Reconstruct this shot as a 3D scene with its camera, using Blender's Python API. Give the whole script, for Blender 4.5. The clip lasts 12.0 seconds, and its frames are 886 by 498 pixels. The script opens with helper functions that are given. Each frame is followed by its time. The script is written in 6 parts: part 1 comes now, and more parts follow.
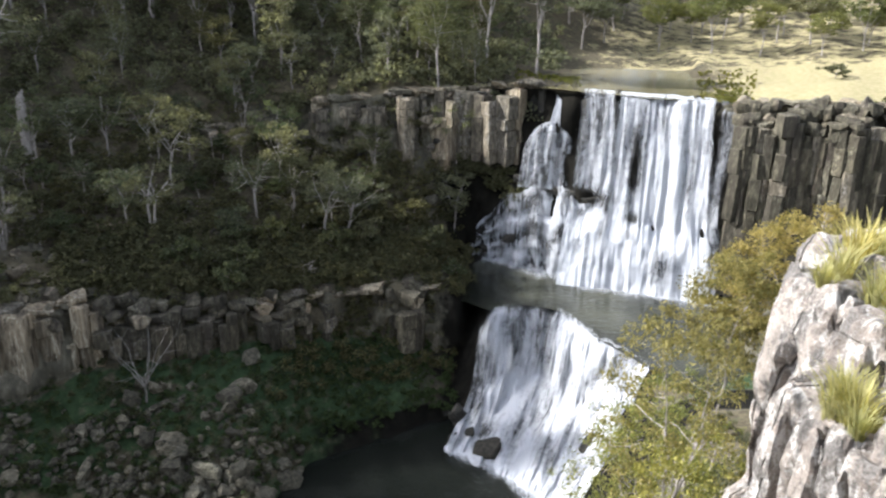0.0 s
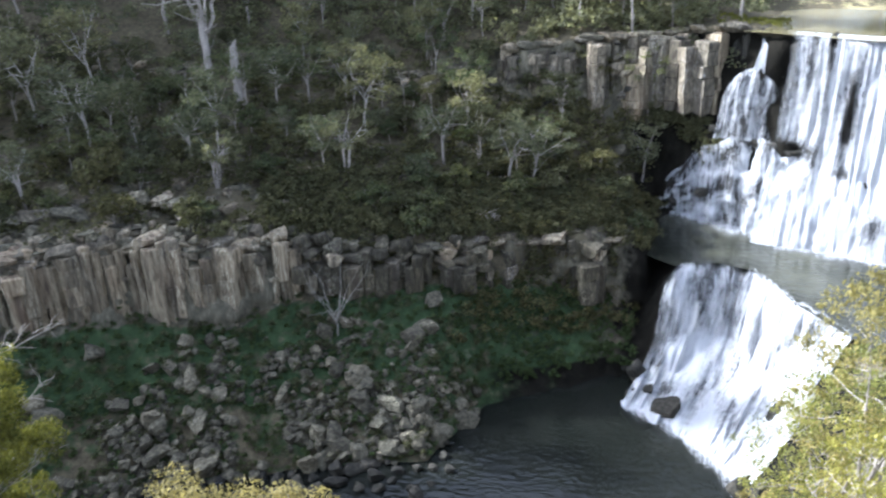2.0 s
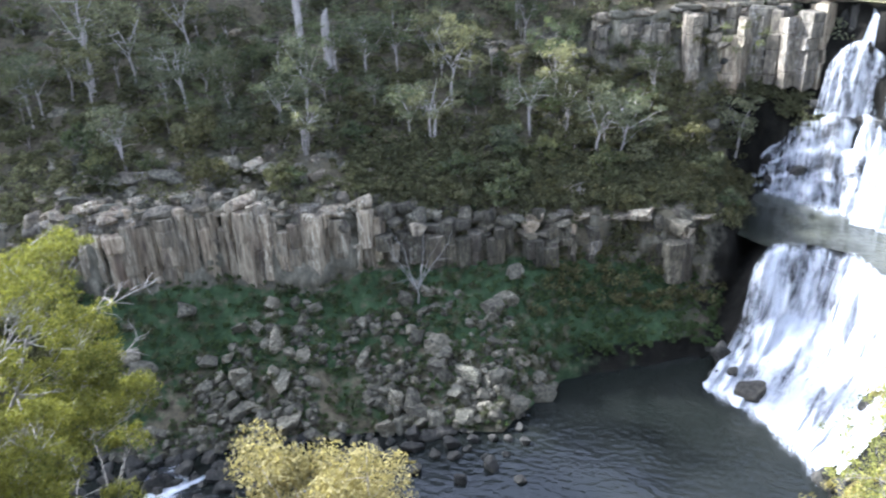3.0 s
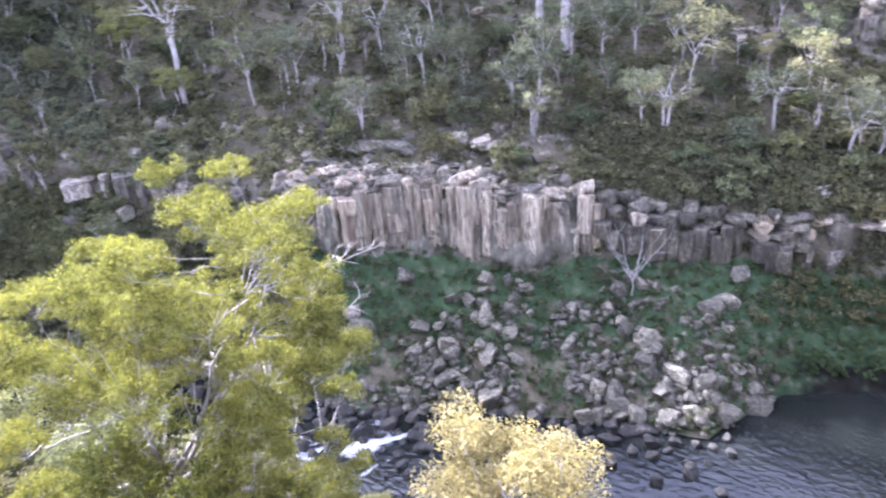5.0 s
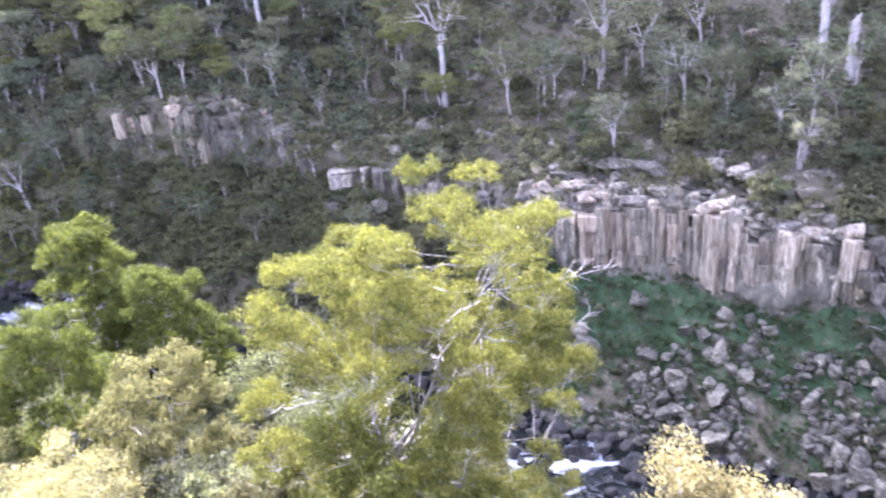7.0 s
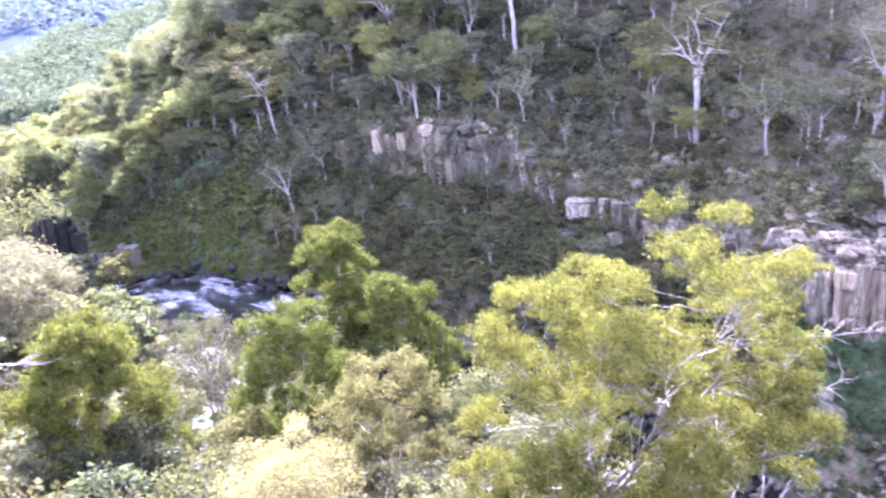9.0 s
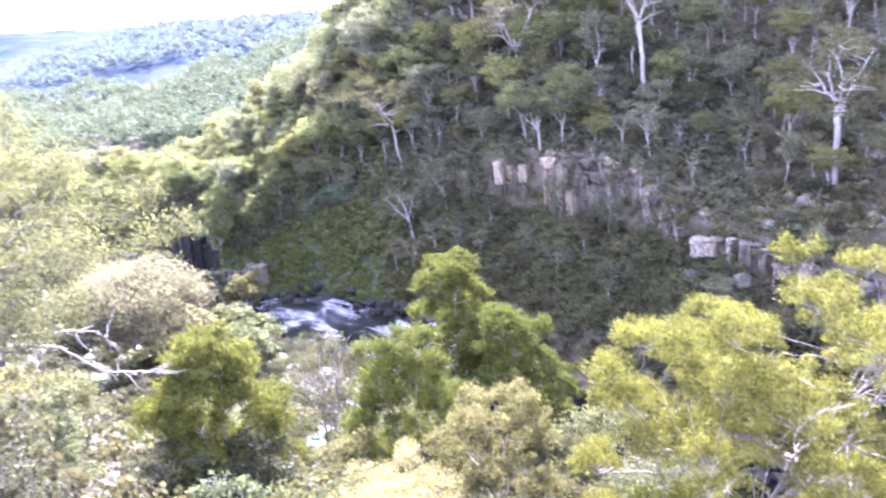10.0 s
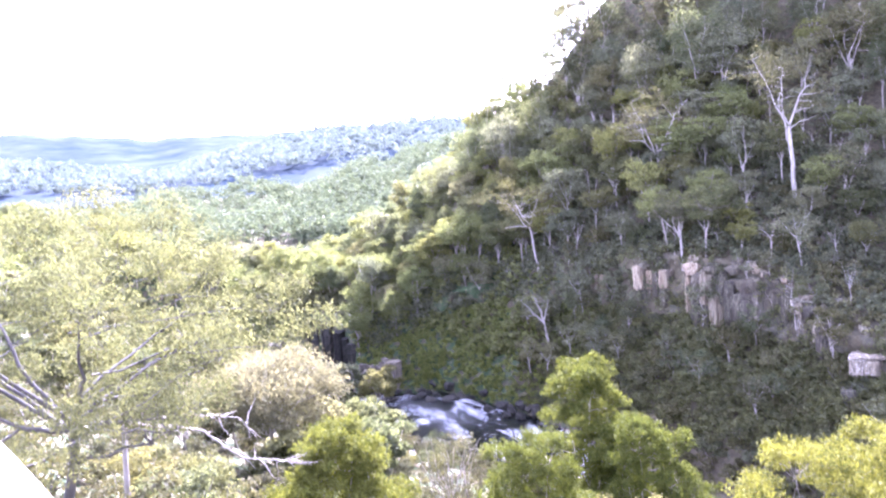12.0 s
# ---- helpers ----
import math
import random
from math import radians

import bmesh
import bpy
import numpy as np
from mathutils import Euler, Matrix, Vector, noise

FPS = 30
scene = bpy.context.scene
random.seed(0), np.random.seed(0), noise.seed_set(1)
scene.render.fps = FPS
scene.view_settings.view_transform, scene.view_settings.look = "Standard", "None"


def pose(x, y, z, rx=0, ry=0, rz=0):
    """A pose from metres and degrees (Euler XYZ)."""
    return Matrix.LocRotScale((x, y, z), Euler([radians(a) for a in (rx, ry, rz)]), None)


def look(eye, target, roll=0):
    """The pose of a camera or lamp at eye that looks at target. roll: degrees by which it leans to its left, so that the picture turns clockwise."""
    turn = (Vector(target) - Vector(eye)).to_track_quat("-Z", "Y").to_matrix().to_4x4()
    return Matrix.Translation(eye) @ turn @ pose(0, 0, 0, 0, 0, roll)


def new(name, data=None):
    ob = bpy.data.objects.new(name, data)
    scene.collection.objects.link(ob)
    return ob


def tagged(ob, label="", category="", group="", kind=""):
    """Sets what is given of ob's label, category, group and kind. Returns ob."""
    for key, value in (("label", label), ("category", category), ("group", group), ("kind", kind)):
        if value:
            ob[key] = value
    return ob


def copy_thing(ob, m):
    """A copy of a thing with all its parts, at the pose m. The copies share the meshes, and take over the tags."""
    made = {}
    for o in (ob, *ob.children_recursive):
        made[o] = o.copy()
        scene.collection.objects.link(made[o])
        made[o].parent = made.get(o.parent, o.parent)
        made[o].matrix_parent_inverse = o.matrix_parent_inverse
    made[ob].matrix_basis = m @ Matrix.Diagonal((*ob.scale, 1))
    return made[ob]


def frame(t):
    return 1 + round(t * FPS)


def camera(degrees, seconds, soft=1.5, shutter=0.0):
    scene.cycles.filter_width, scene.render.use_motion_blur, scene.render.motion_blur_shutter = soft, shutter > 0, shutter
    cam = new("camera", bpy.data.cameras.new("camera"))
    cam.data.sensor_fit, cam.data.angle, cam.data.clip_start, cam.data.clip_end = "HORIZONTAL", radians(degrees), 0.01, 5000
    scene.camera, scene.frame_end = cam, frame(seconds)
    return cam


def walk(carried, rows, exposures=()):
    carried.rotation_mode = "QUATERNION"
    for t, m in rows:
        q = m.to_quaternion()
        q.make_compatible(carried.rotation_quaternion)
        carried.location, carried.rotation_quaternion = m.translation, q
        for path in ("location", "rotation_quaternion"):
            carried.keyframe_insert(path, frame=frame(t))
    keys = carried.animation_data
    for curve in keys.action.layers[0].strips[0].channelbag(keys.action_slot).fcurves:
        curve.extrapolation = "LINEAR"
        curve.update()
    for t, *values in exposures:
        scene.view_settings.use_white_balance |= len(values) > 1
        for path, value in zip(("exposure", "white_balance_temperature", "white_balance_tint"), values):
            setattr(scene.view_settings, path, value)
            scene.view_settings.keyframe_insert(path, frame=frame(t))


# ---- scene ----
cam = camera(57.78, 12.0, soft=2.2, shutter=0.5)
PATH = [
    (0.0, pose(-0.00, -0.00, 52, 70.52, -0.66, 0.23)),
    (0.5, pose(-0.00, -0.00, 52, 69.83, -0.02, 2.91)),
    (1.0, pose(-0.00, -0.00, 52, 68.95, 0.65, 6.15)),
    (1.5, pose(-0.00, -0.00, 52, 68.07, 1.22, 9.42)),
    (2.0, pose(-0.00, -0.00, 52, 67.03, 1.91, 13.15)),
    (2.5, pose(-0.00, -0.00, 52, 66.07, 2.42, 16.00)),
    (2.7, pose(-0.00, -0.00, 52, 65.67, 2.47, 17.19)),
    (4.3, pose(-0.00, -0.00, 52, 64.52, 3.71, 29.65)),
    (4.5, pose(-0.00, -0.00, 52, 64.55, 3.81, 31.14)),
    (5.0, pose(-0.00, -0.00, 52, 64.86, 3.76, 35.67)),
    (5.5, pose(-0.00, -0.00, 52, 65.24, 3.74, 39.80)),
    (6.0, pose(-0.00, -0.00, 52, 65.70, 3.64, 44.44)),
    (6.5, pose(-0.01, -0.01, 52, 66.26, 3.61, 48.83)),
    (7.0, pose(-0.02, -0.03, 52, 67.03, 3.90, 53.91)),
    (7.2, pose(-0.03, -0.05, 52, 67.33, 3.90, 55.64)),
    (8.8, pose(-0.10, -0.18, 52, 69.83, 4.14, 69.54)),
    (9.0, pose(-0.11, -0.19, 52, 70.23, 4.12, 71.37)),
    (9.5, pose(-0.13, -0.23, 52, 71.41, 3.99, 75.60)),
    (10.0, pose(-0.14, -0.25, 52, 73.06, 4.25, 80.12)),
    (10.5, pose(-0.15, -0.26, 52, 74.83, 4.47, 83.89)),
    (11.0, pose(-0.15, -0.26, 52, 76.75, 4.40, 87.03)),
    (11.5, pose(-0.15, -0.26, 52, 78.67, 4.44, 88.77)),
    (12.0, pose(-0.15, -0.26, 52, 80.99, 4.35, 90.00)),
]
walk(cam, PATH, [(0.0, 2.02, 5950, 12), (2.5, 2.98, 5350, 12), (4.5, 4.05, 5250, 32), (7.0, 4.35, 5200, 38), (9.0, 4.52, 5150, 46), (12.0, 4.58, 5300, 46)])

# ---------------------------------------------------------------- light
SUN_AZ, SUN_EL = 83.0, 36.0          # degrees left of the y axis, and above the horizon
world = bpy.data.worlds.new("sky")
scene.world = world
world.use_nodes = True
wn = world.node_tree.nodes
sky = wn.new("ShaderNodeTexSky")
sky.sky_type, sky.sun_disc = "NISHITA", False
sky.sun_elevation, sky.sun_rotation = radians(SUN_EL), radians(-SUN_AZ)
sky.air_density, sky.dust_density, sky.ozone_density, sky.altitude = 0.8, 5.0, 0.4, 1200
pale = wn.new("ShaderNodeHueSaturation")      # thin high haze takes most of the blue out of the sky
pale.inputs["Saturation"].default_value = 0.4
world.node_tree.links.new(sky.outputs[0], pale.inputs["Color"])
world.node_tree.links.new(pale.outputs[0], wn["Background"].inputs[0])
wn["Background"].inputs[1].default_value = 0.15
sun_data = bpy.data.lights.new("sun", "SUN")
sun_data.energy, sun_data.angle, sun_data.color = 3.4, radians(0.6), (1.0, 0.96, 0.89)
sun = new("sun", sun_data)
sun.matrix_world = look((-math.sin(radians(SUN_AZ)) * 300, math.cos(radians(SUN_AZ)) * 300, 52 + 300 * math.tan(radians(SUN_EL))), (0, 0, 52))


# ---------------------------------------------------------------- material tools
def material(name):
    m = bpy.data.materials.new(name)
    m.use_nodes = True
    t = m.node_tree
    return m, t.nodes, t.links, t.nodes["Principled BSDF"]


def coords(nodes, links, scale=(1, 1, 1), kind="Object"):
    tc = nodes.new("ShaderNodeTexCoord")
    mp = nodes.new("ShaderNodeMapping")
    mp.inputs["Scale"].default_value = scale
    if kind == "World":
        g = nodes.new("ShaderNodeNewGeometry")
        links.new(g.outputs["Position"], mp.inputs["Vector"])
    else:
        links.new(tc.outputs[kind], mp.inputs["Vector"])
    return mp.outputs[0]


def noise_tex(nodes, links, vec, scale, detail=5, rough=0.6):
    n = nodes.new("ShaderNodeTexNoise")
    n.inputs["Scale"].default_value, n.inputs["Detail"].default_value, n.inputs["Roughness"].default_value = scale, detail, rough
    links.new(vec, n.inputs["Vector"])
    return n.outputs["Fac"]


def ramp(nodes, links, fac, stops):
    r = nodes.new("ShaderNodeValToRGB")
    el = r.color_ramp.elements
    while len(el) < len(stops):
        el.new(0.5)
    for e, (p, c) in zip(el, stops):
        e.position, e.color = p, (*c, 1) if len(c) == 3 else c
    links.new(fac, r.inputs[0])
    return r.outputs[0]


def mix(nodes, links, fac, a, b, blend="MIX"):
    m = nodes.new("ShaderNodeMix")
    m.data_type, m.blend_type = "RGBA", blend
    for sock, v in ((m.inputs[0], fac), (m.inputs[6], a), (m.inputs[7], b)):
        if isinstance(v, (int, float)):
            sock.default_value = v
        elif isinstance(v, tuple):
            sock.default_value = (*v, 1)
        else:
            links.new(v, sock)
    return m.outputs[2]


def maths(nodes, links, op, a, b=0.0):
    m = nodes.new("ShaderNodeMath")
    m.operation = op
    for sock, v in ((m.inputs[0], a), (m.inputs[1], b)):
        if isinstance(v, (int, float)):
            sock.default_value = v
        else:
            links.new(v, sock)
    return m.outputs[0]


def bump(nodes, links, bsdf, height, strength=0.5, dist=0.1):
    b = nodes.new("ShaderNodeBump")
    b.inputs["Strength"].default_value, b.inputs["Distance"].default_value = strength, dist
    links.new(height, b.inputs["Height"])
    links.new(b.outputs[0], bsdf.inputs["Normal"])


def rock_material(name, dark, mid, light, lichen=(0.5, 0.48, 0.44), moss=0.0, stretch=0.35, kind="World", stain=0.0, lichen_at=0.5):
    m, n, l, b = material(name)
    v = coords(n, l, (1, 1, stretch), kind)
    big = noise_tex(n, l, v, 0.35, 4)
    fine = noise_tex(n, l, v, 2.6, 8, 0.7)
    c = ramp(n, l, fine, [(0.34, dark), (0.5, mid), (0.64, light)])
    pale = ramp(n, l, big, [(lichen_at, (0, 0, 0)), (lichen_at + 0.16, (1, 1, 1))])
    spots = ramp(n, l, noise_tex(n, l, v, 5.5, 6, 0.75), [(0.52, (0, 0, 0)), (0.6, (1, 1, 1))])
    c = mix(n, l, maths(n, l, "MULTIPLY", pale, spots), c, lichen)
    if stain:
        run = ramp(n, l, noise_tex(n, l, coords(n, l, (1, 1, 0.12), kind), 0.9, 5, 0.65), [(0.5, (0, 0, 0)), (0.62, (1, 1, 1))])
        c = mix(n, l, maths(n, l, "MULTIPLY", run, stain), c, (0.045, 0.038, 0.03))
        rust = ramp(n, l, noise_tex(n, l, coords(n, l, (1, 1, 0.3), kind), 0.23, 4, 0.6), [(0.55, (0, 0, 0)), (0.7, (1, 1, 1))])
        c = mix(n, l, maths(n, l, "MULTIPLY", rust, max(0.0, stain - 0.7) * 2), c, (0.21, 0.135, 0.085))
    oi = n.new("ShaderNodeObjectInfo")
    tone = ramp(n, l, oi.outputs["Random"], [(0.0, (0.55, 0.53, 0.5)), (0.5, (0.9, 0.88, 0.84)), (1.0, (1.15, 1.08, 1.0))])
    c = mix(n, l, 1.0, c, tone, "MULTIPLY")
    if moss:
        g = n.new("ShaderNodeNewGeometry")
        s = n.new("ShaderNodeSeparateXYZ")
        l.new(g.outputs["Normal"], s.inputs[0])
        top = ramp(n, l, maths(n, l, "ADD", s.outputs[2], maths(n, l, "MULTIPLY", big, 0.8)), [(1.15 - moss * 0.5, (0, 0, 0)), (1.0, (1, 1, 1))])
        c = mix(n, l, top, c, (0.07, 0.09, 0.025))
    l.new(c, b.inputs["Base Color"])
    b.inputs["Roughness"].default_value = 0.9
    b.inputs["Specular IOR Level"].default_value = 0.25
    bump(n, l, b, fine, 0.8, 0.15)
    return m


def leaf_material(name, dark, light, trans, through_share=0.4):
    m, n, l, b = material(name)
    g = n.new("ShaderNodeNewGeometry")
    oi = n.new("ShaderNodeObjectInfo")
    v = coords(n, l, (1, 1, 1))
    clump = noise_tex(n, l, v, 0.7, 4, 0.65)
    f = maths(n, l, "ADD", maths(n, l, "MULTIPLY", g.outputs["Random Per Island"], 0.45), maths(n, l, "MULTIPLY", clump, 0.75))
    c = ramp(n, l, f, [(0.3, dark), (0.85, light)])
    tone = ramp(n, l, oi.outputs["Random"], [(0.0, (0.75, 0.8, 0.8)), (0.5, (1.0, 1.0, 1.0)), (1.0, (1.15, 1.07, 0.92))])
    c = mix(n, l, 1.0, c, tone, "MULTIPLY")
    l.new(c, b.inputs["Base Color"])
    b.inputs["Roughness"].default_value = 0.7
    b.inputs["Specular IOR Level"].default_value = 0.06
    t = n.new("ShaderNodeBsdfTranslucent")
    tc = mix(n, l, 1.0, c, trans, "MULTIPLY")
    l.new(tc, t.inputs["Color"])
    s = n.new("ShaderNodeMixShader")
    s.inputs[0].default_value = through_share
    l.new(b.outputs[0], s.inputs[1])
    l.new(t.outputs[0], s.inputs[2])
    l.new(s.outputs[0], n["Material Output"].inputs[0])
    return m


def bark_material(name, a, b_, c_):
    m, n, l, b = material(name)
    v = coords(n, l, (3, 3, 0.6))
    c = ramp(n, l, noise_tex(n, l, v, 1.5, 6, 0.7), [(0.3, a), (0.55, b_), (0.75, c_)])
    l.new(c, b.inputs["Base Color"])
    b.inputs["Roughness"].default_value = 0.8
    return m


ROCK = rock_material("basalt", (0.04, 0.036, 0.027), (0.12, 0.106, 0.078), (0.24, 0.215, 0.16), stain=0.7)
COLUMN = rock_material("basalt_columns", (0.055, 0.045, 0.031), (0.18, 0.152, 0.105), (0.3, 0.262, 0.188), (0.47, 0.442, 0.345), stretch=0.15, stain=0.85, lichen_at=0.42)
BOULDER = rock_material("boulder_stone", (0.03, 0.028, 0.02), (0.086, 0.08, 0.058), (0.162, 0.153, 0.112), (0.3, 0.288, 0.215), moss=0.22, stretch=1.0)
# Near-black for wet stone, and for rock whose shade is put into colour.
WET_OR_SHADED_ROCK = rock_material("wet_or_shaded_basalt", (0.009, 0.009, 0.007), (0.024, 0.023, 0.019), (0.048, 0.045, 0.036), (0.045, 0.043, 0.03), stretch=0.3)


def rim_material():
    """Weathered pale rock: grey and pinkish bands, white and dark lichen, brown stains, fine pits."""
    m, n, l, b = material("pale_rim_rock")
    v = coords(n, l, (1, 1, 1), "World")
    w = coords(n, l, (1, 1, 0.25), "World")
    mid_n, fine, grit = noise_tex(n, l, w, 1.6, 6, 0.65), noise_tex(n, l, v, 9, 8, 0.7), noise_tex(n, l, v, 45, 6, 0.7)
    c = ramp(n, l, mid_n, [(0.34, (0.07, 0.054, 0.043)), (0.46, (0.25, 0.2, 0.158)), (0.56, (0.38, 0.325, 0.27)), (0.68, (0.19, 0.128, 0.088))])
    c = mix(n, l, ramp(n, l, fine, [(0.4, (1, 1, 1)), (0.54, (0, 0, 0))]), c, (0.12, 0.1, 0.082))
    pale = ramp(n, l, noise_tex(n, l, coords(n, l, (1, 1, 0.5), "World"), 6.5, 8, 0.78), [(0.51, (0, 0, 0)), (0.56, (1, 1, 1))])
    c = mix(n, l, maths(n, l, "MULTIPLY", pale, 0.8), c, (0.66, 0.64, 0.59))
    dark = ramp(n, l, noise_tex(n, l, coords(n, l, (1.3, 1.3, 0.4), "World"), 3.4, 8, 0.74), [(0.52, (0, 0, 0)), (0.58, (1, 1, 1))])
    c = mix(n, l, dark, c, (0.085, 0.078, 0.07))
    c = mix(n, l, 0.35, c, ramp(n, l, grit, [(0.3, (0.1, 0.085, 0.07)), (0.7, (0.55, 0.51, 0.46))]))
    vor = n.new("ShaderNodeTexVoronoi")
    vor.feature = "DISTANCE_TO_EDGE"
    vor.inputs["Scale"].default_value = 1.5
    warp = n.new("ShaderNodeMix")
    warp.data_type, warp.blend_type = "RGBA", "LINEAR_LIGHT"
    warp.inputs[0].default_value = 0.22
    nz = n.new("ShaderNodeTexNoise")
    nz.inputs["Scale"].default_value, nz.inputs["Detail"].default_value = 2.2, 5
    l.new(w, nz.inputs["Vector"])
    l.new(w, warp.inputs[6])
    l.new(nz.outputs["Color"], warp.inputs[7])
    l.new(warp.outputs[2], vor.inputs["Vector"])
    joint = ramp(n, l, vor.outputs["Distance"], [(0.0, (1, 1, 1)), (0.022, (0, 0, 0))])
    part_of = ramp(n, l, noise_tex(n, l, v, 0.9, 4, 0.6), [(0.47, (0, 0, 0)), (0.56, (1, 1, 1))])
    joint = maths(n, l, "MULTIPLY", joint, part_of)
    c = mix(n, l, maths(n, l, "MULTIPLY", joint, 0.85), c, (0.045, 0.04, 0.035))
    l.new(c, b.inputs["Base Color"])
    b.inputs["Roughness"].default_value = 0.95
    b.inputs["Specular IOR Level"].default_value = 0.15
    fine = maths(n, l, "SUBTRACT", fine, joint)
    h = maths(n, l, "ADD", maths(n, l, "MULTIPLY", fine, 1.0), maths(n, l, "MULTIPLY", grit, 0.3))
    bump(n, l, b, h, 1.0, 0.1)
    return m


PALEROCK = rim_material()
BARK = bark_material("grey_bark", (0.1, 0.085, 0.07), (0.24, 0.21, 0.18), (0.42, 0.38, 0.33))
PALEBARK = bark_material("pale_gum_bark", (0.12, 0.105, 0.085), (0.25, 0.222, 0.19), (0.4, 0.365, 0.32))
DARKBARK = bark_material("dark_gum_bark", (0.02, 0.018, 0.015), (0.042, 0.037, 0.032), (0.085, 0.075, 0.066))
SILVERBARK = bark_material("silver_gum_bark", (0.08, 0.07, 0.056), (0.2, 0.18, 0.15), (0.34, 0.315, 0.275))
LEAF_BRIGHT = leaf_material("bright_gum_leaves", (0.03, 0.036, 0.008), (0.158, 0.156, 0.036), (1.4, 1.4, 0.72), 0.26)
LEAF_GREEN = leaf_material("green_leaves", (0.042, 0.05, 0.028), (0.113, 0.121, 0.066), (1.4, 1.4, 0.85), 0.45)
LEAF_GREY = leaf_material("grey_green_gum_leaves", (0.054, 0.058, 0.036), (0.155, 0.158, 0.1), (1.3, 1.3, 0.9), 0.5)
LEAF_OLIVE = leaf_material("olive_shrub_leaves", (0.044, 0.048, 0.022), (0.122, 0.124, 0.057), (1.3, 1.25, 0.85), 0.45)
LEAF_SUNNY = leaf_material("pale_sunlit_gum_leaves", (0.058, 0.066, 0.027), (0.16, 0.168, 0.068), (1.3, 1.3, 0.9), 0.5)
LEAF_BRUSH = leaf_material("olive_brush_leaves", (0.03, 0.032, 0.017), (0.086, 0.086, 0.048), (1.3, 1.25, 0.85), 0.35)
LEAF_BROWN = leaf_material("brownish_gum_leaves", (0.068, 0.066, 0.038), (0.17, 0.164, 0.096), (1.3, 1.2, 0.85), 0.45)
LEAF_DARK = leaf_material("dark_scrub_leaves", (0.034, 0.035, 0.018), (0.1, 0.098, 0.052), (1.2, 1.25, 0.85), 0.35)
LEAF_LIVELY = leaf_material("lively_green_leaves", (0.03, 0.038, 0.008), (0.118, 0.124, 0.027), (1.4, 1.4, 0.8), 0.3)
LEAF_SHRUB = leaf_material("fine_shrub_leaves", (0.075, 0.072, 0.023), (0.33, 0.265, 0.1), (1.3, 1.3, 0.8), 0.45)
LEAF_BANK = leaf_material("green_shrub_leaves", (0.062, 0.074, 0.02), (0.245, 0.24, 0.078), (1.3, 1.3, 0.8), 0.45)
LEAF_YELLOW = leaf_material("yellow_wattle_leaves", (0.12, 0.105, 0.045), (0.28, 0.247, 0.12), (1.3, 1.25, 0.75), 0.45)
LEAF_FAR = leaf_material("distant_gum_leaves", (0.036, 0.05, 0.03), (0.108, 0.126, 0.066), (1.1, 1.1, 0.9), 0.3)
GRASS_GREEN = leaf_material("deep_green_grass", (0.028, 0.042, 0.017), (0.058, 0.08, 0.034), (1.2, 1.3, 0.8), 0.3)
BEND_GRASS = leaf_material("olive_grass", (0.05, 0.065, 0.02), (0.14, 0.16, 0.055), (1.3, 1.3, 0.8), 0.4)
GRASS_DRY = leaf_material("dry_tussock_blades", (0.19, 0.185, 0.07), (0.42, 0.38, 0.18), (1.4, 1.35, 0.7), 0.4)


# ---------------------------------------------------------------- the lie of the land
# Lines that run along the valley: (degrees left of the y axis, distance from the lookout, height), the pool below the lower fall is at 0.
RIM = [(-180, 6, 50), (-60, 5, 49.8), (-30, 1.6, 50), (-15, 1.1, 50.2), (0, 1.0, 50.2), (60, 1.0, 50.2), (90, 1.1, 50.2), (120, 1.4, 50.2), (180, 6, 50)]
NEAR_FOOT = [(-180, 20, 50.5), (-60, 16, 44), (-30, 12, 41), (-20, 10, 40), (-10, 9, 36), (0, 9, 34), (45, 9, 34), (70, 12, 36), (90, 15, 36), (105, 15, 37), (120, 20, 40), (180, 20, 50.5)]
NEAR_SLOPE = [(-180, 100, 52), (-60, 45, 36), (-30, 45, 24), (-20, 45, 18), (-10, 35, 12), (10, 34, 11), (45, 36, 14), (60, 45, 17), (80, 60, 12), (92, 68, 11), (100, 70, 14), (110, 75, 22), (120, 80, 30), (180, 100, 52)]
NEAR_SHORE = [(-180, 250, 53), (-60, 75, 30), (-30, 72, 16), (-20, 70, 13.2), (-14, 62, 1), (-8, 56, -2), (-2, 54.5, -2), (10, 52, -0.5), (30, 52, -0.5), (46, 56, -0.5), (60, 72, -0.7), (81, 97, -1.6),
              (89, 121, -2.4), (97, 138, -3.3), (103, 168, -4), (110, 200, -3), (120, 200, 18), (180, 250, 53)]
FAR_SHORE = [(-180, 300, 53), (-60, 95, 32), (-30, 80, 14), (-20, 76, 11.5), (-15.7, 75.5, 8), (-12, 78, 3), (-9, 88.4, 1.0), (-7, 90, 1.0), (-4, 88, 0.8), (-2.4, 84, 0.4), (-0.8, 85, -0.4), (4, 81, -0.3),
             (10.7, 77, -0.2), (16, 67, -0.2), (30, 68.3, -0.2), (46, 72, -0.2), (60, 88, -0.4), (73, 104, -1.3), (85, 138, -2), (92, 157, -2.6), (98, 160, -3), (103, 190, -4), (110, 230, -2), (120, 240, 20), (180, 300, 53)]
